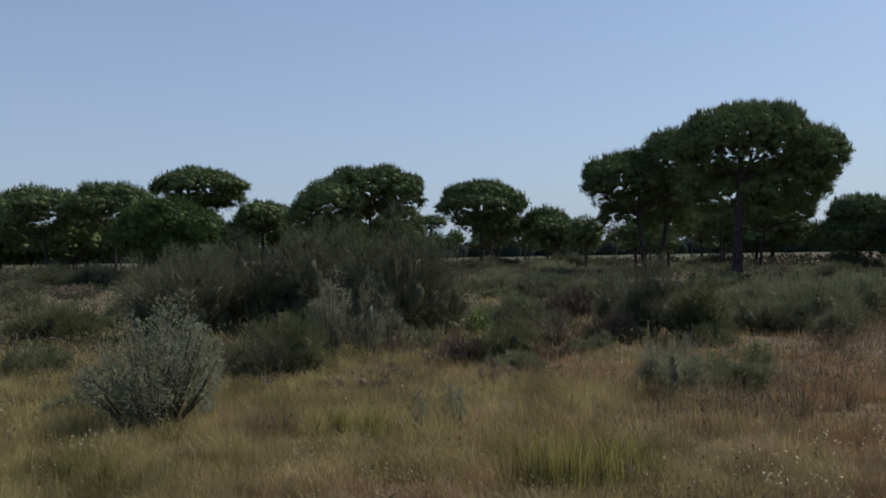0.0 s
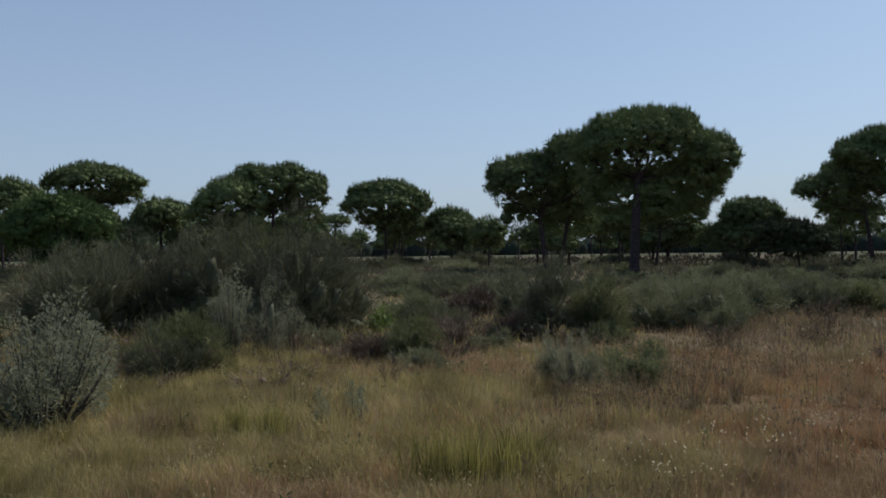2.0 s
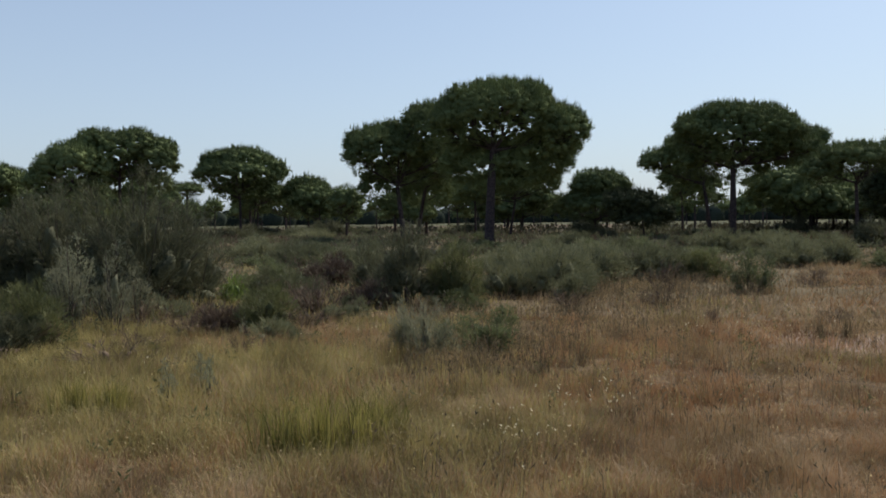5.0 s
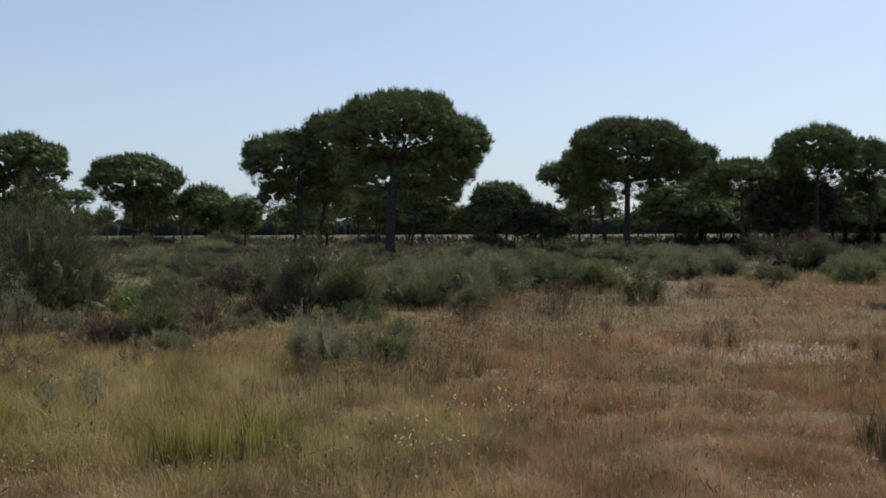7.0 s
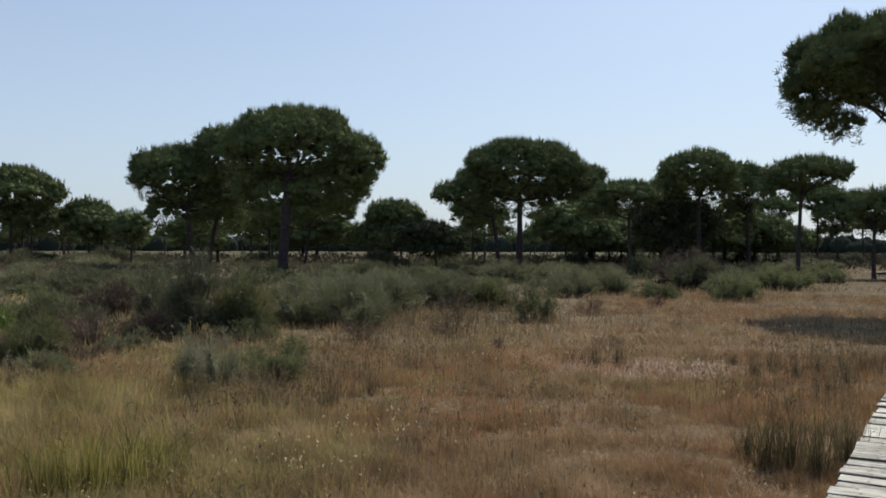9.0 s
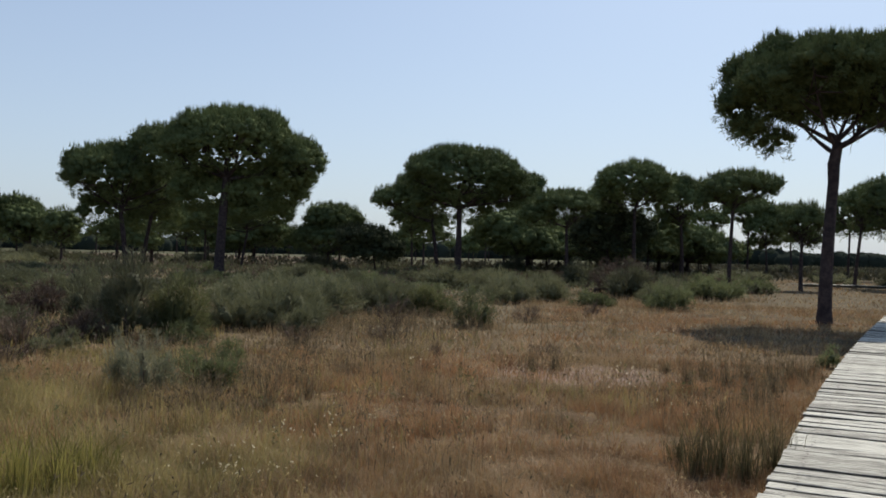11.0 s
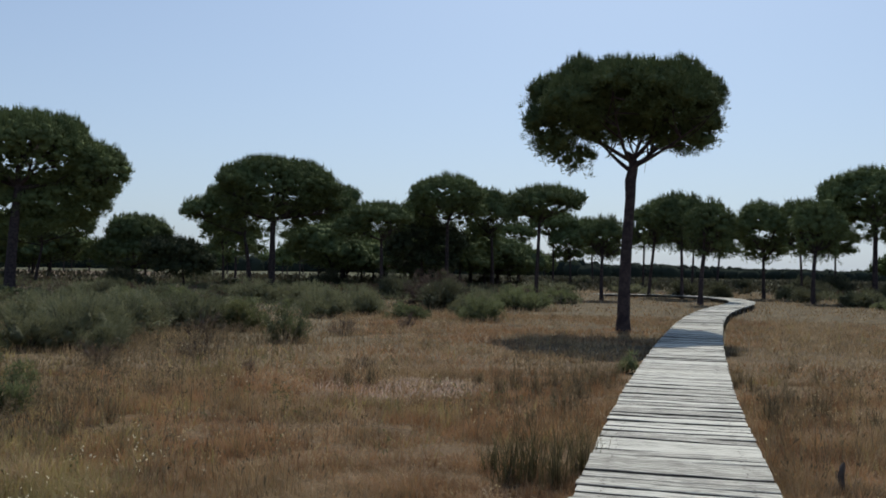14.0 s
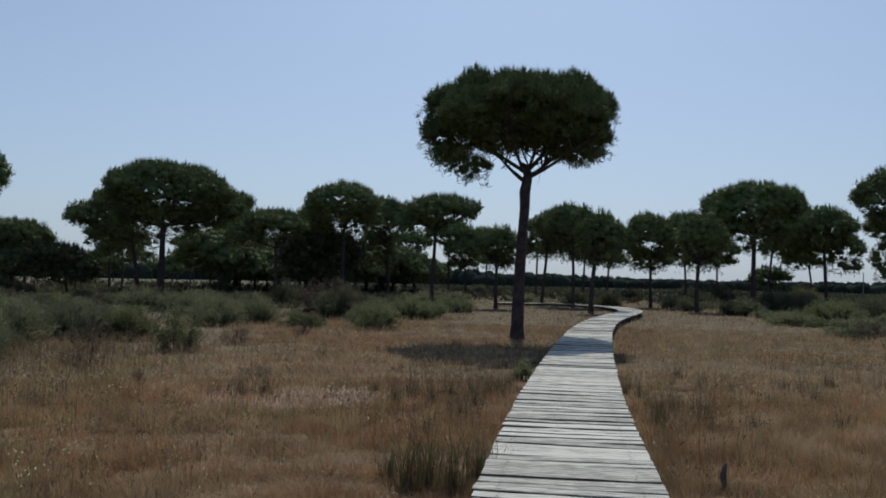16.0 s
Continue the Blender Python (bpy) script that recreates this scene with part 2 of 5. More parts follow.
def rhombs(p, way, length, width, rng):
    """Flat leaves at p pointing along way: base, two shoulders, tip."""
    n = len(p)
    side = unit(np.cross(way, rng.normal(size=(n, 3))))
    length, width = np.broadcast_to(length, n)[:, None], np.broadcast_to(width, n)[:, None]
    v = np.stack([p, p + way * length * 0.5 + side * width * 0.5, p + way * length, p + way * length * 0.5 - side * width * 0.5], 1)
    f = np.arange(n)[:, None] * 4 + np.array([0, 1, 2, 3])
    return v.reshape(-1, 3), f


def join(chunks):
    vs, fs, k = [], [], 0
    for v, f in chunks:
        vs.append(v)
        fs.append(f + k)
        k += len(v)
    return np.concatenate(vs), np.concatenate(fs)


def tube(points, radii, sides=7):
    """A tapered tube along points, as quads."""
    pts, radii = np.asarray(points, float), np.asarray(radii, float)
    way = unit(np.gradient(pts, axis=0))
    ref = np.where(np.abs(way[:, 2:3]) > 0.9, np.array([[1.0, 0, 0]]), np.array([[0, 0, 1.0]]))
    a = unit(np.cross(way, ref))
    for i in range(1, len(a)):
        a[i] = a[i - 1] - way[i] * (a[i - 1] @ way[i])
        a[i] /= np.linalg.norm(a[i])
    b = np.cross(way, a)
    ang = np.arange(sides) * 2 * math.pi / sides
    v = pts[:, None] + radii[:, None, None] * (np.cos(ang)[None, :, None] * a[:, None] + np.sin(ang)[None, :, None] * b[:, None])
    k = np.arange(sides)
    rows = [np.stack([i * sides + k, i * sides + (k + 1) % sides, (i + 1) * sides + (k + 1) % sides, (i + 1) * sides + k], 1) for i in range(len(pts) - 1)]
    return v.reshape(-1, 3), np.concatenate(rows)


def curve3(a, b, c, n):
    t = np.linspace(0, 1, n)[:, None]
    return (1 - t) ** 2 * a + 2 * t * (1 - t) * b + t * t * c


def field(x, y, scale, seed):
    """Smooth wavy noise over the plan, about -1 to 1."""
    r = np.random.default_rng(seed)
    out = 0
    for k in range(6):
        a, ph, s = r.uniform(0, 6.28), r.uniform(0, 6.28), scale * r.uniform(0.6, 1.8)
        out = out + np.sin((x * math.cos(a) + y * math.sin(a)) * s + ph)
    return out / 3.2


# ---- boardwalk line, which the grass keeps clear of ----
LINE = [(-7.0, -4.4), (0.0, -0.03), (5.86, 3.62), (10.36, 6.43), (14.0, 8.6), (18.1, 11.0), (23.2, 13.9), (28.6, 16.9), (35.4, 20.4), (41.8, 23.3),
        (47.5, 25.7), (52.0, 28.0), (56.0, 30.8), (59.0, 34.0), (60.8, 37.5), (60.5, 40.4), (57.0, 43.0)]


def spline(points, step):
    """Catmull-Rom through points, resampled at even steps."""
    p = np.array(points, float)
    p = np.vstack([2 * p[0] - p[1], p, 2 * p[-1] - p[-2]])
    out = []
    for i in range(1, len(p) - 2):
        t = np.linspace(0, 1, 60, endpoint=False)[:, None]
        out.append(0.5 * (2 * p[i] + (p[i + 1] - p[i - 1]) * t + (2 * p[i - 1] - 5 * p[i] + 4 * p[i + 1] - p[i + 2]) * t ** 2
                          + (3 * p[i] - p[i - 1] - 3 * p[i + 1] + p[i + 2]) * t ** 3))
    q = np.concatenate(out)
    s = np.concatenate([[0], np.cumsum(np.linalg.norm(np.diff(q, axis=0), axis=1))])
    u = np.arange(0, s[-1], step)
    return np.stack([np.interp(u, s, q[:, 0]), np.interp(u, s, q[:, 1])], 1)


WAY = spline(LINE, 0.4)
DECK_TOP = 0.25


def off_deck(x, y, gap=0.85):
    """True where the plan is farther than gap from the boardwalk's middle."""
    keep = np.ones(len(x), bool)
    for i in range(0, len(x), 20000):
        d = np.hypot(x[i:i + 20000, None] - WAY[None, ::2, 0], y[i:i + 20000, None] - WAY[None, ::2, 1]).min(1)
        keep[i:i + 20000] = d > gap
    return keep


# ---- ground ----


def build_ground():
    rings = np.concatenate([np.arange(0.6, 30, 0.6), np.geomspace(30, 4600, 60)])
    n = 120
    ang = np.arange(n) * 2 * math.pi / n
    x, y = rings[:, None] * np.cos(ang), rings[:, None] * np.sin(ang)
    z = (0.05 * field(x, y, 0.5, 11) + 0.03 * field(x, y, 1.7, 12)) * np.clip(1.3 - rings[:, None] / 60, 0, 1) - 0.03
    v = np.concatenate([np.stack([x, y, z], -1).reshape(-1, 3), [[0, 0, -0.03]]])
    k = np.arange(n)
    f = np.concatenate([np.stack([i * n + k, (i + 1) * n + k, (i + 1) * n + (k + 1) % n, i * n + (k + 1) % n], 1) for i in range(len(rings) - 1)])
    me = np_mesh("ground", v, f, ground_material())
    ob = tagged(new("ground", me), "dry sandy meadow soil with ochre and rust-brown litter", "ground", kind="structure")
    cap = bmesh.new()
    cap.from_mesh(me)
    cap.verts.ensure_lookup_table()
    for i in range(n):
        cap.faces.new((cap.verts[len(v) - 1], cap.verts[i], cap.verts[(i + 1) % n]))
    cap.to_mesh(me)
    cap.free()
    return ob


build_ground()

# ---- pines ----


PHI = (1 + 5 ** 0.5) / 2
ICO_V = unit(np.array([(-1, PHI, 0), (1, PHI, 0), (-1, -PHI, 0), (1, -PHI, 0), (0, -1, PHI), (0, 1, PHI), (0, -1, -PHI), (0, 1, -PHI), (PHI, 0, -1), (PHI, 0, 1), (-PHI, 0, -1), (-PHI, 0, 1)]))
ICO_F = np.array([(0, 11, 5), (0, 5, 1), (0, 1, 7), (0, 7, 10), (0, 10, 11), (1, 5, 9), (5, 11, 4), (11, 10, 2), (10, 7, 6), (7, 1, 8), (3, 9, 4), (3, 4, 2), (3, 2, 6), (3, 6, 8), (3, 8, 9), (4, 9, 5), (2, 4, 11), (6, 2, 10), (8, 6, 7), (9, 8, 1)])


def needle_sprays(p, way, face, length, width, rng):
    """Narrow triangles at p along way, roughly turned towards face."""
    n = len(p)
    side = unit(np.cross(way, face + rng.normal(size=(n, 3)) * 0.6)) * (np.broadcast_to(width, n) / 2)[:, None]
    v = np.stack([p - side, p + side, p + way * np.broadcast_to(length, n)[:, None]], 1)
    return v.reshape(-1, 3), np.arange(3 * n).reshape(-1, 3)


def clump_plan(lobes, puff, rng, fork, window, airy, fringe, spike, bare):
    """Centres, outward ways, sizes and solidity of the needle clumps that cover the joined lobes; the underside round the trunk stays open."""
    cs, ds, js = [], [], []
    boxes = [(np.array(q[:3]), np.array(q[3:])) for q in lobes]
    for i, (c, r) in enumerate(boxes):
        area = 4 * math.pi * (((r[0] * r[1]) ** 1.6 + (r[0] * r[2]) ** 1.6 + (r[1] * r[2]) ** 1.6) / 3) ** (1 / 1.6)
        n = int(2.6 * area / (puff * puff)) + 20
        d = unit(rng.normal(size=(n, 3)))
        lump = np.ones(n)
        for k in range(5):
            lump = lump + 0.05 * np.cos((d @ unit(rng.normal(size=3))) * rng.uniform(5, 11) + rng.uniform(0, 6))
        rr = np.maximum(r - puff * 0.85 - np.array([0.25, 0.25, 0.95]) * spike, 0.45 * r)
        p = c + d * rr * (lump * rng.uniform(0.93, 1.02, n))[:, None]
        keep, joint = np.ones(n, bool), np.zeros(n, bool)
        for j, (c2, r2) in enumerate(boxes):
            if j != i:
                inside = (((p - c2) / np.maximum(r2 - puff * 0.8, 0.45 * r2)) ** 2).sum(1)
                keep &= inside > 0.6
                joint |= (inside < 1.9) & (c2[2] < c[2])      # a lower lobe closes this underside
        cs.append(p[keep])
        js.append(joint[keep])
        ds.append(unit(d[keep] / r * r.min()))
    p, d, joint = np.concatenate(cs), np.concatenate(ds), np.concatenate(js)
    open_below = ~joint | bool(bare < 0)
    top = p[:, 2].max()
    half = np.abs(p[:, 0] - np.median(p[:, 0])).max()
    low = np.clip((p[:, 2] - fork) / max(top - fork, 0.5), 0, 1)
    out = np.hypot(p[:, 0], p[:, 1]) / half
    drop = (d[:, 2] < -0.15) & open_below & (rng.random(len(p)) < airy)
    drop |= (low < 0.22) & (rng.random(len(p)) < 0.6 * airy)
    hollow = (low < 0.4) & (out < 0.55) & (d[:, 2] < 0.3)
    drop |= hollow & (rng.random(len(p)) < window)
    drop |= (d[:, 2] < -0.3) & open_below & (out < 0.4) & (rng.random(len(p)) < window)
    p, d, hollow, low, open_below = p[~drop], d[~drop], hollow[~drop], low[~drop], open_below[~drop]
    # thin out to even spacing
    order = rng.permutation(len(p))
    taken = np.zeros((0, 3))
    keep = []
    gap = (0.78 * puff) ** 2
    for i in order:
        if len(taken) == 0 or ((taken - p[i]) ** 2).sum(1).min() > gap:
            taken = np.vstack([taken, p[i]])
            keep.append(i)
    p, d, hollow, low, open_below = p[keep], d[keep], hollow[keep], low[keep], open_below[keep]
    size = puff * rng.uniform(0.65, 1.3, len(p)) * np.where(d[:, 2] < -0.2, 0.75, 1.0)
    solid = rng.random(len(p)) < np.where(hollow, 0.15, np.where(open_below, np.clip(1.05 + d[:, 2] * 1.3, 0.1, 1.0), 1.0) * np.clip(bare + 2.4 * low, 0.0, 1.0))
    # thin sprays that hang below the rim
    rim = np.flatnonzero(d[:, 2] < 0.05)
    if fringe and len(rim):
        j = rng.choice(rim, fringe)
        hang = p[j] + np.stack([rng.normal(size=fringe) * 0.25, rng.normal(size=fringe) * 0.25, -rng.uniform(0.1, 0.75, fringe) * min(1.0, puff * 2.2)], 1)
        p, d = np.concatenate([p, hang]), np.concatenate([d, np.tile([[0, 0, -0.4]], (fringe, 1))])
        size, solid = np.concatenate([size, puff * rng.uniform(0.35, 0.7, fringe)]), np.concatenate([solid, np.zeros(fringe, bool)])
    return p, d, size, solid


def crown_mesh(name, clumps, rng, mat, blade, tufts, per_tuft, wide):
    """Rounded clumps of needles: a dense heart and sprays of needles over it, upright shoots on the top ones."""
    p, d, size, solid = clumps
    k = int(solid.sum())
    a = rng.normal(size=(k, 1, 3)) * 0.6
    heart = ICO_V[None] * rng.uniform(0.78, 1.12, (k, 12, 1)) + a * 0.08
    heart = heart * (size[solid] * 0.8)[:, None, None] * np.array([1, 1, 0.8]) + (p[solid] - d[solid] * (size[solid] * 0.2)[:, None])[:, None]
    chunks = [(heart.reshape(-1, 3), (np.arange(k)[:, None, None] * 12 + ICO_F[None]).reshape(-1, 3))]
    hearts = len(chunks[0][1])
    who = np.repeat(np.arange(len(p)), np.where(solid, tufts, np.maximum(2, (tufts * 0.9 * size / size.max()).astype(int))))
    n = len(who)
    e = unit(unit(rng.normal(size=(n, 3))) + d[who] * 0.7 + np.array([0, 0, 0.2]))
    q = p[who] + e * (size[who] * rng.uniform(0.55, 0.85, n))[:, None] * np.array([1, 1, 0.85])
    up = (e[:, 2] > 0.3) & (d[who, 2] > 0.05) & (rng.random(n) < 0.55)
    qq, ee, uu = np.repeat(q, per_tuft, 0), np.repeat(e, per_tuft, 0), np.repeat(up, per_tuft)
    m = len(qq)
    way = np.where(uu[:, None], unit(np.array([0, 0, 1.0]) + ee * 0.25 + rng.normal(size=(m, 3)) * 0.16), unit(ee * 0.8 + np.array([0, 0, 0.35]) + rng.normal(size=(m, 3)) * 0.5))
    qq = qq + rng.normal(size=(m, 3)) * (np.where(uu, 0.1, 0.25) * blade)[:, None]
    chunks.append(needle_sprays(qq, way, ee, blade * rng.uniform(0.6, 1.15, m) * np.where(uu, 1.2 + 0.6 * (ee[:, 2] > 0.65), 0.9), blade * wide * np.where(uu, 0.8, 1.0), rng))
    v, f = join(chunks)
    me = np_mesh(name, v, f, mat)
    smooth = np.zeros(len(f), bool)
    smooth[:hearts] = True
    me.polygons.foreach_set("use_smooth", smooth)
    return me


def wood_meshes(clumps, radius, fork, rng, lean, droop, limb_most, leader, knob=None):
    """Trunk with flared foot, and the limbs that sweep up and out to the clumps, each with its branches."""
    p, d = clumps[0], clumps[1]
    top = np.array([lean, 0, fork])
    mid = np.array([lean * 0.3 + rng.uniform(-0.08, 0.08), rng.uniform(-0.1, 0.1), fork * 0.5])
    pts = curve3(np.array([0, 0, -0.15]), mid, top, 11)
    rad = radius * np.linspace(1.0, 0.68, 11)
    rad[0] *= 1.3
    rad[1] *= 1.08
    rad = rad * (1 + rng.normal(size=11) * 0.03)
    if knob:
        i = int(np.argmin(np.abs(pts[:, 2] - knob)))
        rad[i] *= 1.2
        pts[i, 0] -= 0.05
    head = p[:, 2].max()
    tip = top + np.array([rng.normal() * 0.15, rng.normal() * 0.15, (head - fork) * leader])
    if leader > 0.05:
        stem = curve3(top, (top + tip) / 2 + rng.normal(size=3) * 0.1, tip, 5)[1:]
        pts, rad = np.vstack([pts, stem]), np.concatenate([rad, radius * np.linspace(0.58, 0.22, 4)])
    # limbs go to clumps that lie well apart
    high = np.where(p[:, 2] > fork + 0.3 * (head - fork), 1.0, 0.15)
    ends = [int(np.argmax(high * rng.random(len(p))))]
    gap = ((p - p[ends[0]]) ** 2).sum(1)
    for i in range(limb_most - 1):
        ends.append(int(np.argmax(gap * high * rng.uniform(0.6, 1.0, len(p)))))
        gap = np.minimum(gap, ((p - p[ends[-1]]) ** 2).sum(1))
    limbs = []
    for i in ends:
        e = p[i] - d[i] * 0.1
        rise = np.clip((e[2] - fork) / max(head - fork, 0.3), 0, 1) * rng.uniform(0.2, 0.8)
        s = top + (tip - top) * rise + np.array([0, 0, -rng.uniform(0, 0.06) * fork])
        bend = s + (e - s) * np.array([0.5, 0.5, 0.3]) + rng.normal(size=3) * 0.12
        path = curve3(s, bend, e, 8)
        r0 = radius * rng.uniform(0.3, 0.5)
        chunk = [tube(path, r0 * np.linspace(1, 0.12, 8) ** 1.2, 5)]
        near = np.argsort(((p - path[5]) ** 2).sum(1))[1:70]
        for j in rng.choice(near, min(11, len(near)), replace=False):
            u = int(rng.integers(2, 7))
            e2 = p[j]
            chunk.append(tube(curve3(path[u], path[u] * 0.45 + e2 * 0.55 + rng.normal(size=3) * 0.08 - np.array([0, 0, 0.06]), e2, 5), np.linspace(r0 * 0.4, 0.01, 5), 4))
        for b in range(droop):
            u = int(rng.integers(3, 6))
            e2 = path[u] + np.array([rng.normal() * 0.3, rng.normal() * 0.3, -rng.uniform(0.15, 0.6)])
            chunk.append(tube(curve3(path[u], path[u] * 0.4 + e2 * 0.6 + np.array([0, 0, 0.2]), e2, 4), np.linspace(0.014, 0.004, 4), 3))
        limbs.append(join(chunk))
    return tube(pts, rad, 10), limbs


def smooth_mesh(name, vf, mat):
    me = np_mesh(name, vf[0], vf[1], mat)
    me.polygons.foreach_set("use_smooth", np.ones(len(me.polygons), bool))
    return me


def pine(x, y, az, radius, lobes, seed, label, mat=None, fork=None, lean=None, droop=2, limb_most=7, fringe=14, round_plan=0.7, deep=1.0, near=(), airy=0.18, window=0.14, leader=0.45,
         puff=None, blade=None, tufts=9, per_tuft=4, wide=0.24, knob=None, bare=0.3, name="umbrella_pine"):
    """lobes: (sideways, height, half width, half height), seen along the azimuth az; the farther the tree, the coarser its clumps."""
    rng = np.random.default_rng(seed)
    full = [(a, rng.uniform(-0.3, 0.3) * w, z, w, w * deep * rng.uniform(0.85, 1.0), h) for a, z, w, h in lobes] + [(a, y, z, w, w, h) for a, y, z, w, h in near]
    low = min(q[2] - q[5] for q in full)
    main = max(full, key=lambda q: q[3] * q[5])
    half = (max(q[0] + q[3] for q in full) - min(q[0] - q[3] for q in full)) / 2
    full = [(q[0], q[1] + (0.6 * main[4] if q[2] < main[2] - 1.0 and mat is None and not near else 0), q[2], q[3], max(q[4], round_plan * half) if q is main else q[4], q[5]) for q in full]
    fork = fork or max(low + 0.2, main[2] - 1.1 * main[5])
    lean = lean if lean is not None else main[0] * 0.35
    away = math.hypot(x, y)
    if away > 62:
        window, airy = window * 0.45, airy * 0.6
    if away > 80:
        tufts, wide = min(tufts, 7), max(wide, 0.28)
    puff = puff or (0.36 if away < 62 else 0.42 if away < 80 else 0.48)
    blade = blade or (0.24 if away < 62 else 0.26 if away < 80 else 0.28)
    tree = new(name)
    tree.matrix_basis = pose(x, y, -0.03, 0, 0, -az)
    tagged(tree, label, "tree", "umbrella pines")
    clumps = clump_plan(full, puff, rng, fork, window, airy, fringe, blade, bare)
    trunk, limbs = wood_meshes(clumps, radius, fork, rng, lean, droop, limb_most, leader, knob)
    part("trunk", smooth_mesh("trunk", trunk, bark), tree, "dark fissured bark")
    for vf in limbs:
        part("limb", smooth_mesh("limb", vf, bark), tree)
    part("crown", crown_mesh("crown", clumps, rng, mat or needles, blade, tufts, per_tuft, wide), tree, "dense dark green needle clumps")
    return tree


TALL = "tall umbrella pine with domed dark green crown, bare dark trunk"
SMALL = "umbrella pine with small rounded crown on a thin bare trunk"
BIG = "broad old umbrella pine with wide lumpy crown and thick leaning trunk"
LONE = "lone flat-topped umbrella pine with forked bare trunk beside boardwalk"
YOUNG = "young bushy pine with dense low green crown"
pine(-38.01, 87.07, -23.6, 0.14, [(-0.93, 6.69, 4.28, 2.73), (-3.14, 5.98, 3.27, 2.67)], 101, TALL)
pine(-31.29, 86.52, -19.9, 0.14, [(-0.44, 6.77, 4.32, 2.59), (-2.70, 6.23, 2.88, 2.19)], 102, TALL)
pine(-27.01, 96.28, -15.7, 0.15, [(1.00, 9.48, 4.89, 2.25), (4.21, 8.40, 2.13, 1.63), (0.68, 7.91, 3.63, 1.38)], 103, TALL)
pine(-18.29, 59.24, -17.2, 0.10, [(-0.13, 4.30, 2.79, 1.86), (1.82, 3.80, 1.94, 1.74), (-1.72, 3.46, 1.74, 1.55), (0.02, 2.52, 2.71, 1.55)], 104, YOUNG, mat=needles_young, droop=0, fringe=0, airy=0.1, window=0.0, limb_most=6, name="young_pine")
pine(-20.40, 108.09, -10.7, 0.14, [(0.09, 6.33, 3.16, 2.06)], 105, TALL)
pine(-6.60, 81.73, -4.6, 0.19, [(0.11, 7.96, 4.72, 2.46), (3.16, 7.00, 2.05, 2.16), (0.08, 5.61, 3.69, 1.85), (2.37, 5.22, 2.56, 1.74)], 106, TALL)
pine(-10.37, 79.33, -7.4, 0.16, [(0.33, 6.36, 3.10, 2.50), (-1.89, 5.24, 1.80, 2.00), (0.78, 3.97, 2.75, 1.75)], 107, TALL)
pine(-1.79, 129.99, -0.8, 0.14, [(0.08, 6.36, 2.60, 1.38)], 108, SMALL)
pine(4.14, 99.56, 2.4, 0.17, [(0.06, 7.21, 4.99, 2.87), (3.47, 7.15, 1.75, 2.12), (0.03, 5.35, 3.11, 1.49)], 109, TALL)
pine(6.25, 113.00, 3.2, 0.14, [(0.58, 5.21, 3.54, 2.40)], 110, SMALL)
pine(11.83, 103.14, 6.5, 0.14, [(-0.11, 5.09, 3.11, 2.21)], 111, SMALL)
pine(13.05, 83.07, 8.9, 0.14, [(0.01, 3.58, 1.89, 1.79)], 112, SMALL)
pine(12.51, 139.32, 5.1, 0.12, [(-0.18, 4.62, 3.49, 2.45)], 113, SMALL)
pine(17.57, 54.29, 17.9, 0.35, [(0.85, 8.37, 4.23, 2.44), (4.44, 7.44, 2.01, 1.87), (-1.59, 8.02, 2.37, 2.08), (2.70, 5.73, 3.04, 1.93), (-0.81, 5.73, 2.64, 1.93), (0.95, 5.09, 3.03, 1.78), (4.0, 6.5, 2.1, 1.7)], 114, BIG, airy=0.08, window=0.05, bare=0.95)
pine(15.26, 68.32, 12.6, 0.23, [(-1.44, 7.10, 3.42, 2.54), (-3.55, 7.60, 1.32, 1.76), (2.12, 8.84, 2.64, 2.29), (0.83, 5.83, 3.28, 1.97), (-1.49, 4.40, 2.41, 1.75)], 115, TALL, window=0.2, airy=0.15)
pine(17.62, 73.93, 13.4, 0.20, [(1.84, 6.79, 3.14, 2.28), (0.91, 4.06, 2.61, 1.71)], 116, TALL, window=0.2, airy=0.15)
pine(28.90, 82.87, 19.2, 0.16, [(1.41, 5.55, 3.95, 2.08), (-2.04, 4.77, 2.74, 1.76)], 117, SMALL)
pine(34.22, 120.22, 15.9, 0.16, [(0.09, 5.35, 3.90, 2.73)], 118, TALL)
pine(36.57, 80.11, 24.4, 0.16, [(0.53, 4.96, 3.19, 1.92), (-0.01, 2.99, 3.96, 1.98)], 119, SMALL)
pine(34.76, 66.54, 27.5, 0.11, [(-0.5, 3.0, 1.9, 1.5), (1.2, 2.2, 1.5, 1.3), (-1.9, 2.9, 1.7, 1.6), (-0.24, 1.7, 2.3, 1.1)], 120, YOUNG, mat=mastic, droop=0, fringe=0, airy=0.1, window=0.0, limb_most=6, name="young_pine")
pine(37.95, 58.97, 32.7, 0.29, [(0.06, 8.11, 4.39, 2.63), (4.30, 6.70, 2.64, 1.49), (2.57, 8.01, 2.72, 1.85), (-0.37, 5.97, 3.59, 1.97)], 121, BIG)
pine(44.79, 73.18, 31.4, 0.22, [(-1.57, 7.43, 3.33, 2.79), (-4.52, 6.95, 2.15, 1.55), (-1.1, 4.3, 2.85, 2.0)], 122, TALL)
pine(47.87, 83.54, 29.7, 0.15, [(-0.20, 5.70, 2.41, 2.10)], 123, SMALL)
pine(60.28, 79.91, 37.0, 0.15, [(-0.15, 9.55, 2.25, 1.88), (0.16, 6.46, 3.00, 2.63)], 124, TALL)
pine(79.23, 115.53, 34.4, 0.14, [(-0.02, 6.67, 2.97, 1.40)], 125, TALL)
pine(41.28, 49.92, 39.5, 0.15, [(-0.21, 5.50, 2.51, 1.38), (-2.16, 4.64, 1.62, 1.46)], 126, SMALL)
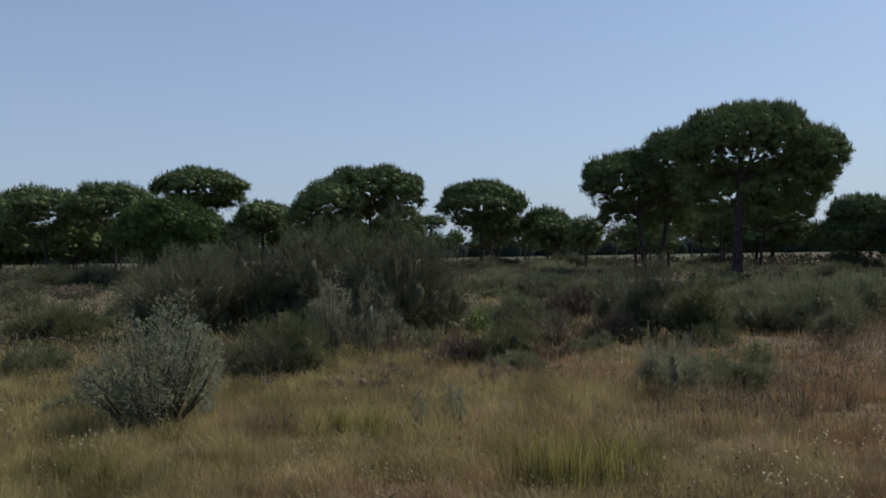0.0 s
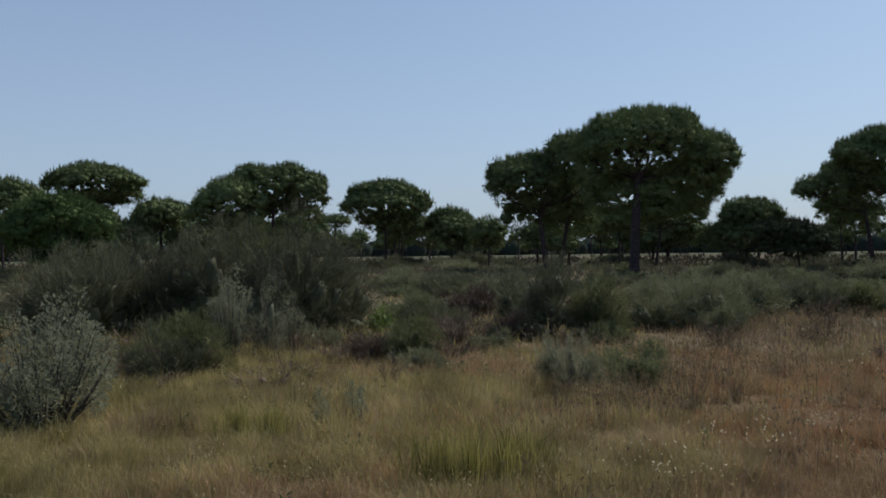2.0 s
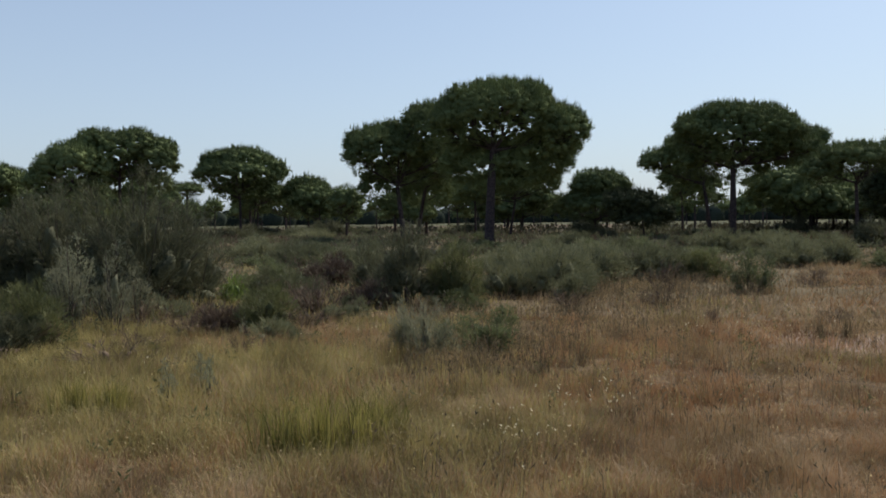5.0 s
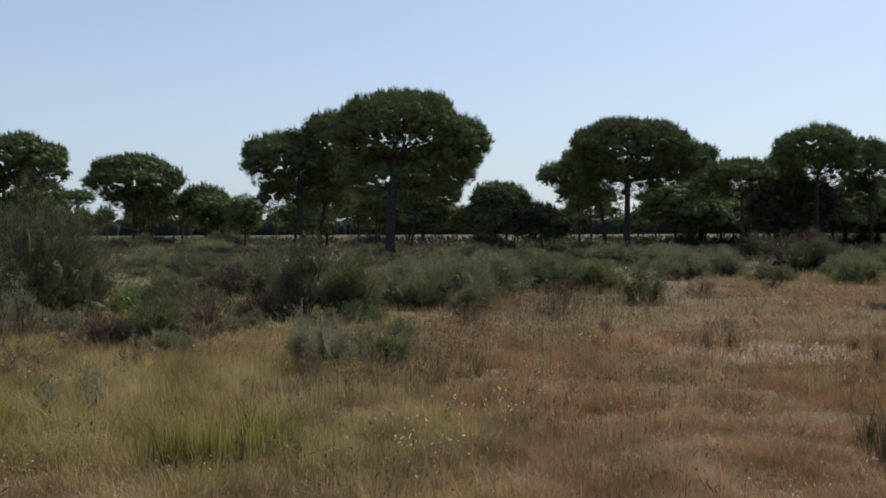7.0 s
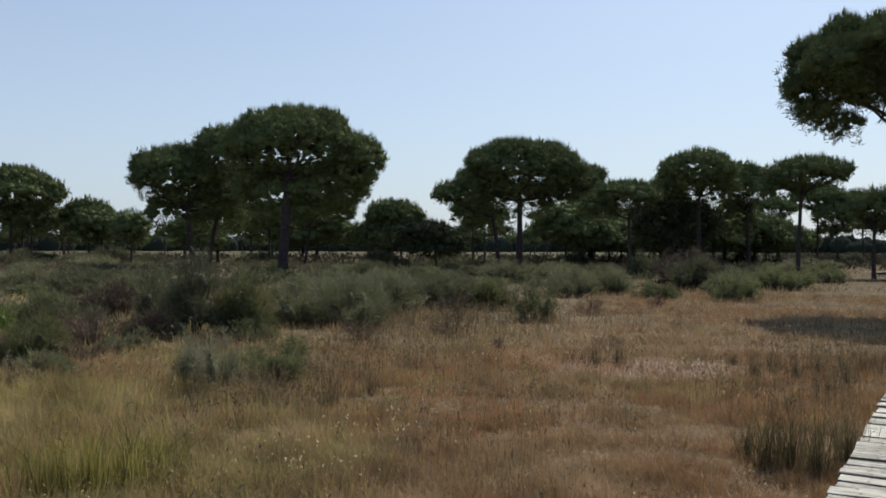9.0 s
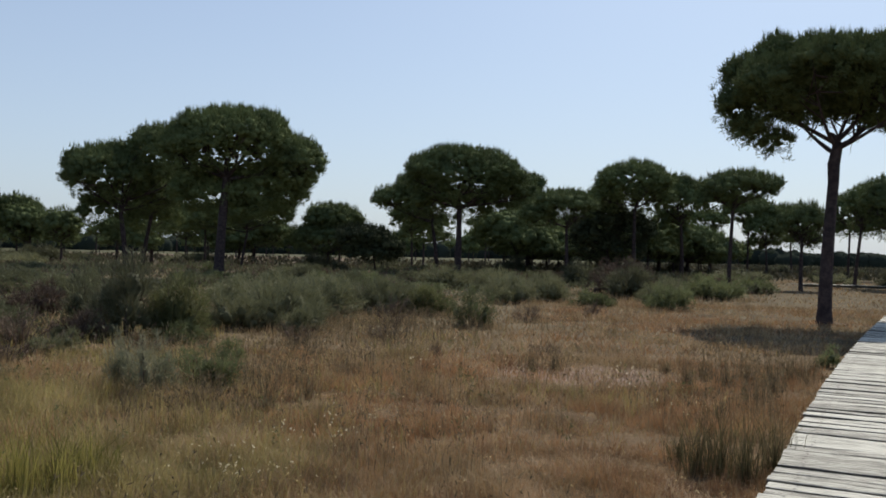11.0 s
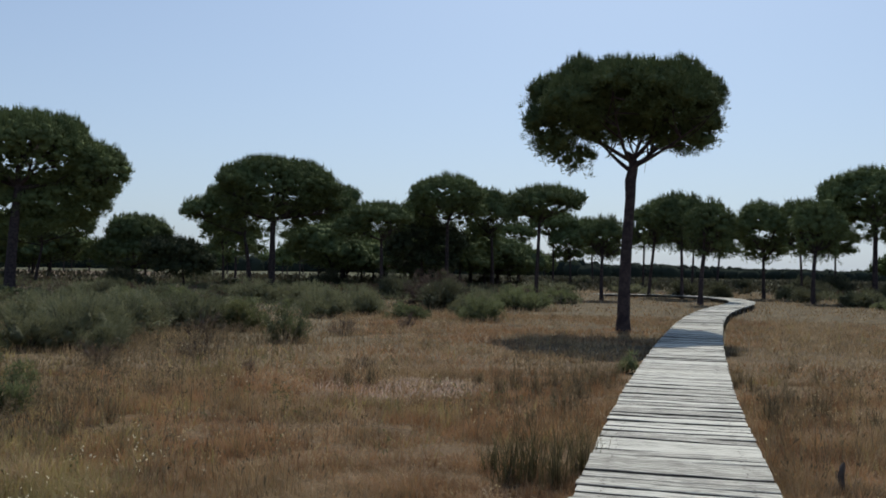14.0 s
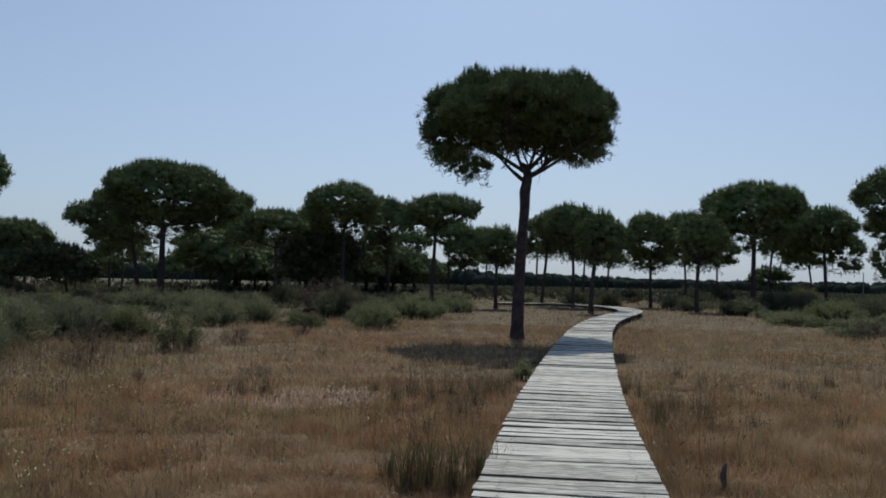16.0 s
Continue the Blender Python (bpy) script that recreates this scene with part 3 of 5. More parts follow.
pine(49.81, 52.14, 43.6, 0.18, [(0.02, 7.72, 3.07, 1.89), (-2.21, 6.67, 1.71, 1.62), (1.34, 6.61, 2.03, 1.62)], 127, TALL)
pine(51.04, 56.45, 42.0, 0.14, [(-0.2, 5.0, 2.2, 2.2), (1.9, 4.2, 2.0, 2.0), (-1.6, 3.6, 1.8, 1.9), (0.6, 2.4, 2.6, 1.7)], 128, YOUNG, mat=mastic, droop=0, fringe=0, airy=0.1, window=0.0, limb_most=6, name="young_pine")
pine(58.12, 55.00, 46.5, 0.18, [(-0.38, 7.10, 2.40, 2.30), (-1.19, 4.50, 2.25, 2.25)], 129, TALL)
pine(49.55, 42.61, 49.2, 0.16, [(0.61, 6.89, 3.02, 1.39), (-0.98, 5.90, 1.55, 1.14)], 130, TALL)
pine(80.94, 67.08, 50.3, 0.14, [(0.14, 7.37, 3.15, 1.84)], 131, TALL)
pine(89.64, 79.96, 48.2, 0.14, [(-0.35, 6.98, 2.70, 1.65)], 132, TALL)
pine(25.10, 17.73, 54.7, 0.225, [(-2.47, 7.98, 0.92, 0.75), (-1.54, 8.38, 0.82, 0.90), (-0.52, 8.38, 0.78, 0.85), (0.69, 8.28, 0.92, 0.87), (1.85, 8.28, 0.87, 0.87), (2.55, 7.78, 0.78, 0.85), (-2.70, 6.88, 0.82, 0.75), (-1.77, 7.08, 1.16, 0.90), (-0.01, 7.38, 1.75, 0.80), (-0.66, 6.63, 1.07, 0.60), (0.83, 6.68, 1.07, 0.60), (1.57, 7.08, 1.36, 0.90), (2.41, 6.78, 0.73, 0.70), (-2.33, 6.13, 0.82, 0.60), (-1.68, 5.73, 0.82, 0.60), (1.95, 6.28, 0.97, 0.55)], 133, LONE, fork=5.5, lean=0.28, droop=2, limb_most=7, fringe=300, round_plan=0.5, deep=1.3, airy=0.5, window=0.35, leader=0.12, puff=0.25, blade=0.17, tufts=13, per_tuft=5, wide=0.2, knob=4.7, bare=-0.05,
     near=[(-0.9, 1.9, 7.6, 1.7, 1.0), (1.2, 1.9, 7.6, 1.7, 1.0), (0.3, -1.8, 7.7, 1.7, 0.95), (-1.4, -1.7, 7.3, 1.3, 0.9), (1.6, -1.6, 7.3, 1.3, 0.9)])
pine(93.39, 70.78, 52.8, 0.14, [(-0.65, 7.02, 3.04, 2.17), (-0.65, 5.29, 2.59, 1.19)], 134, TALL, droop=7)
pine(51.09, 37.95, 53.4, 0.15, [(0.03, 4.53, 1.82, 1.45), (0.03, 3.37, 1.54, 0.80)], 135, SMALL, droop=7)
pine(82.23, 65.52, 51.4, 0.14, [(-0.31, 5.44, 2.59, 2.09), (-0.31, 3.77, 2.20, 1.15)], 136, SMALL)
pine(86.64, 58.74, 55.9, 0.14, [(0.38, 7.38, 2.72, 2.39), (0.38, 5.47, 2.31, 1.31)], 137, TALL, droop=7)
pine(61.86, 41.37, 56.2, 0.15, [(1.17, 6.33, 2.13, 1.91), (1.17, 4.81, 1.81, 1.05)], 138, TALL, droop=7)
pine(60.88, 37.71, 58.2, 0.15, [(-0.19, 6.23, 2.23, 2.14), (-0.19, 4.52, 1.90, 1.18)], 139, TALL, droop=7)
pine(78.60, 47.64, 58.8, 0.14, [(0.46, 6.32, 2.39, 2.09), (0.46, 4.64, 2.03, 1.15)], 140, TALL, droop=7)
pine(50.65, 30.06, 59.3, 0.18, [(0.53, 4.97, 1.76, 1.76), (0.53, 3.56, 1.49, 0.97)], 141, SMALL, droop=7)
pine(90.90, 51.92, 60.3, 0.14, [(0.66, 6.35, 2.45, 2.24), (0.66, 4.56, 2.08, 1.23)], 142, TALL, droop=7)
pine(69.54, 35.52, 62.9, 0.16, [(-0.13, 5.86, 2.33, 2.45), (-0.13, 3.91, 1.98, 1.34)], 143, TALL, droop=7)
pine(85.09, 39.57, 65.1, 0.15, [(-0.57, 6.92, 2.68, 2.54), (-0.57, 4.89, 2.28, 1.40)], 144, TALL, droop=7)
pine(62.16, 28.13, 65.7, 0.18, [(0.25, 5.39, 2.04, 2.14), (0.25, 3.68, 1.73, 1.17)], 145, SMALL, droop=7)
pine(99.42, 42.55, 66.8, 0.14, [(-0.05, 6.07, 2.81, 1.54), (-0.05, 4.84, 2.39, 0.85)], 146, SMALL, droop=7)
pine(69.60, 26.80, 69.0, 0.23, [(0.01, 8.07, 3.79, 2.34), (-2.52, 7.80, 1.75, 1.81), (2.48, 8.42, 1.46, 1.49), (-0.18, 6.20, 3.39, 2.12), (0.01, 6.20, 3.22, 1.29), (-2.52, 6.35, 1.49, 0.99)], 147, TALL, droop=7)
pine(86.41, 31.97, 69.7, 0.16, [(1.11, 7.53, 2.69, 2.36), (1.11, 5.64, 2.29, 1.30)], 148, TALL, droop=7)
pine(90.26, 33.11, 69.9, 0.10, [(-0.02, 2.88, 2.28, 1.44)], 149, YOUNG, mat=needles_young, droop=0, fringe=0, airy=0.1, window=0.0, limb_most=6, name="young_pine")
pine(86.98, 26.68, 73.0, 0.20, [(-0.62, 7.46, 3.43, 2.20), (1.31, 5.65, 2.36, 2.07), (-1.10, 5.41, 2.66, 1.81), (-0.62, 5.70, 2.91, 1.21), (1.31, 3.99, 2.01, 1.14)], 150, TALL, droop=7)
pine(100.15, 32.00, 72.3, 0.14, [(-1.45, 6.54, 2.73, 2.25), (-1.45, 4.75, 2.32, 1.23)], 151, TALL, droop=7)
pine(73.79, 16.67, 77.3, 0.22, [(-0.96, 8.73, 2.96, 2.59), (-1.52, 4.37, 1.37, 1.83), (-0.96, 6.65, 2.51, 1.43), (-1.52, 2.91, 1.17, 1.01)], 152, TALL, droop=7)

# ---- pines behind, filling the belt of trees ----


def build_belt():
    rng = np.random.default_rng(77)
    kinds = []
    for k in range(4):
        w = 2.9 + 0.5 * k
        lobes = [(0, 6.3 + 0.3 * k, w, 2.2), (w * 0.6, 5.6, w * 0.55, 1.9), (-w * 0.55, 5.4, w * 0.6, 1.9)]
        if k > 1:
            lobes = [(0, 4.7, w, 2.6), (w * 0.55, 3.5, w * 0.65, 2.1), (-w * 0.55, 3.4, w * 0.65, 2.0)]
        kinds.append(lobes)
    first = {}

    def stand(az, d, s, k):
        x, y = d * math.sin(radians(az)), d * math.cos(radians(az))
        if k not in first:
            first[k] = pine(x, y, az, 0.2, kinds[k % 4], 900 + k, "umbrella pine standing back in the dark belt of trees", limb_most=2, round_plan=0.4, droop=0, fringe=0, puff=0.7 if k < 4 else 1.2, blade=0.36 if k < 4 else 0.8, tufts=6, per_tuft=3, wide=0.35)
        else:
            copy_thing(first[k], pose(x, y, -0.03, 0, 0, rng.uniform(0, 360)) @ Matrix.Diagonal((s, s, s * rng.uniform(0.9, 1.1), 1)))

    for i in range(30):
        az = rng.uniform(-32, 33)
        stand(az - 4 if 25.5 < az < 29.5 else az, rng.uniform(98, 124), rng.uniform(0.7, 0.95), int(rng.choice([0, 0, 1, 1, 2, 3])))
    for i in range(16):
        stand(rng.uniform(-33, -5), rng.uniform(92, 112), rng.uniform(0.75, 1.0), int(rng.choice([1, 2, 3, 3])))
    for i in range(90):
        stand(-32 + 82 * (i + rng.random()) / 90, rng.uniform(205, 300), rng.uniform(0.85, 1.2), 4 + int(rng.integers(4)))
    for i in range(36):
        stand(rng.uniform(35.5, 49), rng.uniform(80, 118), rng.uniform(0.7, 0.95), int(rng.choice([1, 2, 2, 3, 3])))


build_belt()


def build_far_woods():
    """Low dark woods along the horizon: closed crowns with a rough skin of leaves."""
    rng = np.random.default_rng(5)
    solid, leaves = [], []
    az = np.radians(np.arange(-45, 100, 0.5))
    k = np.arange(9)
    for dist, height in ((430, 6.0), (520, 7.0), (640, 8.5)):
        for a in az:
            a = a + rng.uniform(-0.004, 0.004)
            d = dist * rng.uniform(0.93, 1.07)
            h = height * rng.uniform(0.8, 1.15) * (1.15 - 0.45 * min(max((a - radians(50)) / 0.25, 0), 1))
            w = rng.uniform(3.2, 5.5)
            foot = np.array([d * math.sin(a), d * math.cos(a), 0])
            rings = []
            for s, z in ((0.85, 0.0), (1.0, 0.35), (0.95, 0.6), (0.7, 0.84), (0.3, 0.98)):
                t = k * 2 * math.pi / 9
                rings.append(foot + np.stack([np.cos(t) * w * s, np.sin(t) * w * s, np.full(9, z * h)], 1) + rng.normal(size=(9, 3)) * np.array([0.3, 0.3, 0.2]))
            v = np.concatenate(rings)
            f = np.concatenate([np.stack([i * 9 + k, i * 9 + (k + 1) % 9, (i + 1) * 9 + (k + 1) % 9, (i + 1) * 9 + k], 1) for i in range(4)])
            solid.append((v, f))
            n = 26
            e = unit(rng.normal(size=(n, 3)))
            p = foot + np.array([0, 0, h * 0.5]) + e * np.array([w * 0.95, w * 0.95, h * 0.48])
            leaves.append(rhombs(p, unit(rng.normal(size=(n, 3)) * 0.7 + e), 1.0, 0.9, rng))
    v, f = join(solid + leaves)
    tagged(new("far_woods", np_mesh("far_woods", v, f, woods_mat)), "dark low pine woods along the horizon", "woods", kind="stuff")


build_far_woods()


def build_hill():
    a = np.radians(np.linspace(55, 98, 60))
    prof = 12 + 10 * np.exp(-((a - radians(70)) / 0.07) ** 2) + 4 * np.sin(a * 30)
    v, f = [], []
    for d, s in ((3300, 0.0), (3500, 0.8), (3700, 1.0), (4100, 0.0)):
        v.append(np.stack([d * np.sin(a), d * np.cos(a), prof * s - 2], 1))
    n = len(a)
    k = np.arange(n - 1)
    f = np.concatenate([np.stack([i * n + k, i * n + k + 1, (i + 1) * n + k + 1, (i + 1) * n + k], 1) for i in range(3)])
    tagged(new("far_hill", np_mesh("far_hill", np.concatenate(v), f, hill_mat)), "low hazy hill on the horizon", "hill", kind="structure")


build_hill()



def build_mast():
    """A thin pole far off on the horizon."""
    az, d = radians(74.9), 260.0
    v, f = tube([(0, 0, -0.2), (0, 0, 3.0), (0, 0, 6.4)], [0.16, 0.13, 0.09], 6)
    ob = tagged(new("mast", np_mesh("mast", v, f, hill_mat)), "thin grey mast far off before the horizon", "mast")
    ob.matrix_basis = pose(d * math.sin(az), d * math.cos(az), 0)


build_mast()

# ---- scrub ----
# kind: foliage material, plumes to a square metre, plume length against height, plume radius, leaf length and width, leaves to a plume, dense heart, label
SCRUB = {
    "silver": (leaf_silver, 15.0, 0.72, 0.16, 0.05, 0.016, 190, 0.0, "rounded silver-leaved rockrose shrub standing in dry grass"),
    "silver_tall": (leaf_wispy, 16.0, 0.8, 0.10, 0.09, 0.009, 110, 0.1, "upright grey-leaved shrub with thin pale stems"),
    "green": (leaf_green, 15.0, 0.7, 0.17, 0.08, 0.013, 130, 0.4, "low olive-green shrub in dry grass"),
    "dark": (leaf_dark, 6.0, 0.75, 0.27, 0.15, 0.011, 230, 0.6, "tall dark brown-green broom shrub"),
    "olive": (leaf_olive, 7.5, 0.75, 0.24, 0.14, 0.011, 210, 0.6, "feathery olive-green broom shrub"),
    "bright": (leaf_bright, 16.0, 0.6, 0.15, 0.06, 0.02, 60, 0.7, "small bright green bush amid grey scrub"),
    "brown": (leaf_brown, 15.0, 0.8, 0.09, 0.10, 0.007, 40, 0.2, "dry reddish-brown low shrub"),
    "brown_dark": (leaf_brown, 8.0, 0.7, 0.24, 0.12, 0.014, 150, 0.6, "dark reddish-brown bush before the pines"),
    "weed": (leaf_silver, 90.0, 0.7, 0.05, 0.04, 0.011, 26, 0.0, "small wispy silver-leaved weed in dry grass"),
    "grey": (leaf_grey, 10.0, 0.7, 0.22, 0.11, 0.012, 150, 0.6, "rounded grey-green heath shrub"),
}
SPOTS = []


def shrub_meshes(kind, width, height, rng, detail=1.0, coarse=1.0):
    """Plumes of fine leaves that fan out from the root over an uneven dome, each with a dense heart."""
    mat, per, part_of, radius, length, wide, leaves, heart, _ = SCRUB[kind]
    r = width / 2
    n = max(7, int(per * (math.pi * r * r + 1.6 * r * height)))
    a, u = rng.uniform(0, 6.28, n), np.sqrt(rng.random(n))
    x, y = np.cos(a) * u * r, np.sin(a) * u * r
    # a few boughs stand higher than the rest
    boughs = max(3, int(3.2 * width))
    ba, bu = rng.uniform(0, 6.28, boughs), np.sqrt(rng.random(boughs)) * 0.75
    bx, by, bh = np.cos(ba) * bu * r, np.sin(ba) * bu * r, rng.uniform(0.66, 1.0, boughs)
    bh[0] = 1.0
    gap = np.hypot(x[:, None] - bx, y[:, None] - by) / r
    crest = (bh * np.exp(-(gap / 0.42) ** 2)).max(1)
    z = height * (0.58 + 0.5 * crest) * (1 - 0.3 * u ** 3) * rng.uniform(0.72, 1.1, n)
    skirt = rng.random(n) < 0.22
    z = np.where(skirt, z * rng.uniform(0.35, 0.7, n), z)
    lean = np.where(skirt, 1.04, 0.94)
    tip = np.stack([x * lean, y * lean, z], 1)
    root = np.stack([x * 0.3, y * 0.3, np.full(n, -0.04)], 1)
    ctrl = root + (tip - root) * np.array([0.35, 0.35, 0.55]) if kind in ("dark", "olive", "silver_tall", "brown") else root + (tip - root) * np.array([0.55, 0.55, 0.5])
    t0 = 1 - np.clip(part_of * rng.uniform(0.8, 1.15, n), 0.2, 0.95)
    R = radius * rng.uniform(0.7, 1.35, n) * (0.55 + 0.45 * min(1.4, height))

    def along(i, t):
        t = t[:, None]
        return (1 - t) ** 2 * root[i] + 2 * t * (1 - t) * ctrl[i] + t * t * tip[i]

    every = np.arange(n)
    low, mid = along(every, t0), along(every, 0.5 + t0 / 2)
    axis = unit(tip - low)
    side = unit(np.cross(axis, rng.normal(size=(n, 3))))
    third = np.cross(axis, side)
    chunks, hearts = [], 0
    solid = rng.random(n) < heart
    if solid.any():
        k = int(solid.sum())
        half = np.linalg.norm(tip - low, axis=1)[solid] * 0.3
        w = ICO_V[None] * rng.uniform(0.75, 1.15, (k, 12, 1))
        rad = (R[solid] * 0.5)[:, None, None]
        body = (mid[solid] - axis[solid] * (half * 0.75)[:, None])[:, None] + w[..., :1] * side[solid][:, None] * rad + w[..., 1:2] * third[solid][:, None] * rad + w[..., 2:] * axis[solid][:, None] * half[:, None, None]
        body[..., 2] = np.maximum(body[..., 2], -0.03)
        chunks.append((body.reshape(-1, 3), (np.arange(k)[:, None, None] * 12 + ICO_F[None]).reshape(-1, 3)))
        hearts = k * 20
    many = np.maximum(6, (leaves * detail * rng.uniform(0.7, 1.3, n)).astype(int))
    who = np.repeat(every, many)
    m = len(who)
    s = rng.random(m) ** 0.7
    c = along(who, t0[who] + (1 - t0[who]) * s)
    g = rng.uniform(0, 6.28, m)
    radial = side[who] * np.cos(g)[:, None] + third[who] * np.sin(g)[:, None]
    c = c + radial * (R[who] * np.sqrt(rng.random(m)) * (1.0 - 0.55 * s ** 2))[:, None]
    spread = 0.9 if kind in ("silver", "weed", "green", "bright") else 0.55
    way = unit(axis[who] + radial * spread + rng.normal(size=(m, 3)) * 0.35)
    ln, wd = length * rng.uniform(0.6, 1.3, m) * coarse ** 0.5, wide * rng.uniform(0.7, 1.3, m) * coarse
    keep = c[:, 2] > 0.01
    if kind in ("silver", "weed"):
        v, f = rhombs(c[keep], way[keep], ln[keep], wd[keep], rng)
        f = np.concatenate([f[:, [0, 1, 2]], f[:, [0, 2, 3]]])
    else:
        v, f = needle_sprays(c[keep], way[keep], radial[keep], ln[keep], wd[keep], rng)
    chunks.append((v, f))
    v, f = join(chunks)
    leafage = np_mesh("foliage", v, f, mat)
    smooth = np.zeros(len(f), bool)
    smooth[:hearts] = True
    leafage.polygons.foreach_set("use_smooth", smooth)
    thick = np.array([0.016, 0.012, 0.008, 0.003]) * (0.4 + height * 0.5)
    wood = [tube(curve3(root[i], ctrl[i], tip[i], 4), thick, 4) for i in range(0, n, 1 if kind == "silver" else 2)]
    sv, sf = join(wood)
    return np_mesh("brushwood", sv, sf, twig), leafage


def shrub(kind, x, y, width, height, seed, detail=1.0, coarse=1.0):
    rng = np.random.default_rng(seed)
    ob = new("shrub")
    ob.matrix_basis = pose(x, y, -0.02, 0, 0, rng.uniform(0, 360))
    tagged(ob, SCRUB[kind][8], "shrub", "scrub")
    s, f = shrub_meshes(kind, width, height, rng, detail, coarse)
    part("brushwood", s, ob)
    part("foliage", f, ob)
    SPOTS.append((x, y, width, height))
    return ob


shrub("silver", -3.33, 10.33, 1.75, 1.50, 300, 1.0, 1.0)
shrub("green", -6.76, 14.89, 1.34, 0.62, 301, 1.0, 1.0)
shrub("olive", -3.29, 15.17, 1.07, 0.68, 302, 1.0, 1.0)
shrub("dark", -2.73, 13.76, 1.06, 0.84, 303, 1.0, 1.0)
shrub("olive", -2.34, 14.55, 1.39, 1.13, 304, 1.0, 1.0)
shrub("dark", -6.03, 21.15, 3.58, 2.26, 305, 0.8, 1.3)
shrub("dark", -4.63, 22.07, 3.25, 2.46, 306, 0.8, 1.3)
shrub("dark", -3.12, 22.10, 3.22, 2.71, 307, 0.8, 1.3)
shrub("olive", -7.36, 29.06, 3.00, 2.20, 308, 0.5, 1.8)
shrub("silver", -2.39, 19.01, 1.14, 1.70, 309, 0.8, 1.3)
shrub("silver", -1.61, 19.60, 1.11, 1.78, 310, 0.8, 1.3)
shrub("silver", -1.22, 20.31, 0.77, 1.29, 311, 0.8, 1.3)
shrub("grey", -2.07, 19.93, 1.51, 1.56, 312, 0.8, 1.3)
shrub("dark", -1.24, 20.58, 3.23, 2.85, 313, 0.8, 1.3)
shrub("dark", -0.08, 21.53, 2.02, 2.24, 314, 0.8, 1.3)
shrub("silver_tall", -0.95, 21.39, 1.07, 1.65, 315, 0.8, 1.3)
shrub("olive", -2.07, 22.71, 2.57, 2.71, 316, 0.8, 1.3)
shrub("grey", -26.77, 59.16, 6.09, 1.64, 317, 0.3, 2.6)
shrub("grey", -23.01, 59.46, 4.78, 1.50, 318, 0.3, 2.6)
shrub("olive", -9.06, 20.99, 2.44, 0.98, 319, 0.8, 1.3)
shrub("dark", -2.50, 13.92, 1.07, 0.64, 320, 1.0, 1.0)
shrub("grey", -14.73, 30.81, 2.35, 0.79, 321, 0.5, 1.8)
shrub("green", -9.27, 24.11, 1.78, 0.58, 322, 0.5, 1.8)
shrub("bright", 0.80, 21.00, 0.8, 0.84, 323, 0.8, 1.5)
shrub("olive", 1.47, 19.84, 1.37, 0.58, 324, 0.8, 1.3)
shrub("brown", 0.82, 15.79, 1.49, 0.56, 325, 1.0, 1.0)
shrub("brown", 2.26, 19.70, 1.37, 0.70, 326, 0.8, 1.3)
shrub("brown", 3.70, 26.42, 2.00, 0.84, 327, 0.5, 1.8)
shrub("brown", 0.03, 15.49, 0.97, 0.45, 328, 1.0, 1.0)
shrub("dark", 4.39, 19.33, 1.86, 1.73, 329, 0.8, 1.3)
shrub("olive", 5.35, 18.91, 1.54, 1.48, 330, 0.8, 1.3)
shrub("dark", 4.05, 21.51, 1.10, 1.43, 331, 0.8, 1.3)
shrub("silver_tall", 3.09, 12.17, 0.95, 0.89, 332, 1.0, 1.0)
shrub("green", 4.07, 12.16, 1.13, 0.61, 333, 1.0, 1.0)
shrub("green", 3.91, 13.40, 0.84, 0.49, 334, 1.0, 1.0)
shrub("silver_tall", 3.14, 13.49, 0.52, 0.68, 335, 1.0, 1.0)
shrub("grey", 3.93, 36.07, 3.18, 1.19, 336, 0.5, 1.8)
shrub("grey", 5.43, 31.70, 2.82, 1.21, 337, 0.5, 1.8)
shrub("grey", 10.13, 28.76, 2.48, 1.15, 338, 0.5, 1.8)
shrub("grey", 8.92, 22.19, 2.55, 1.31, 339, 0.8, 1.3)
shrub("grey", 10.84, 23.66, 2.44, 1.20, 340, 0.5, 1.8)
shrub("grey", 2.65, 44.73, 3.36, 1.14, 341, 0.3, 2.6)
shrub("grey", 8.30, 20.92, 2.39, 1.30, 342, 0.8, 1.3)
shrub("grey", 6.99, 20.48, 1.76, 0.99, 343, 0.8, 1.3)
shrub("green", 5.24, 18.10, 1.18, 0.48, 344, 0.8, 1.3)
shrub("grey", 8.15, 18.80, 1.41, 0.78, 345, 0.8, 1.3)
shrub("grey", 12.35, 26.81, 2.76, 1.16, 346, 0.5, 1.8)
shrub("grey", 13.36, 24.81, 2.64, 1.16, 347, 0.5, 1.8)
shrub("olive", 14.64, 24.22, 1.94, 0.90, 348, 0.5, 1.8)
shrub("green", 13.25, 19.73, 1.26, 1.17, 349, 0.8, 1.3)
shrub("grey", 20.81, 28.59, 2.43, 1.22, 350, 0.5, 1.8)
shrub("grey", 23.59, 29.70, 2.37, 1.14, 351, 0.5, 1.8)
shrub("grey", 18.65, 37.53, 3.14, 1.12, 352, 0.3, 2.6)
shrub("brown_dark", 31.18, 33.42, 3.56, 1.89, 353, 0.3, 2.6)
shrub("dark", 38.53, 44.64, 3.31, 1.70, 354, 0.3, 2.6)
shrub("green", 23.13, 26.25, 1.85, 0.72, 355, 0.5, 1.8)
shrub("green", 24.67, 23.95, 2.04, 1.04, 356, 0.5, 1.8)
shrub("green", 33.62, 29.73, 3.36, 1.17, 357, 0.3, 2.6)
shrub("grey", 28.15, 27.66, 2.21, 1.19, 358, 0.5, 1.8)
shrub("grey", 26.33, 41.68, 3.69, 1.31, 359, 0.3, 2.6)
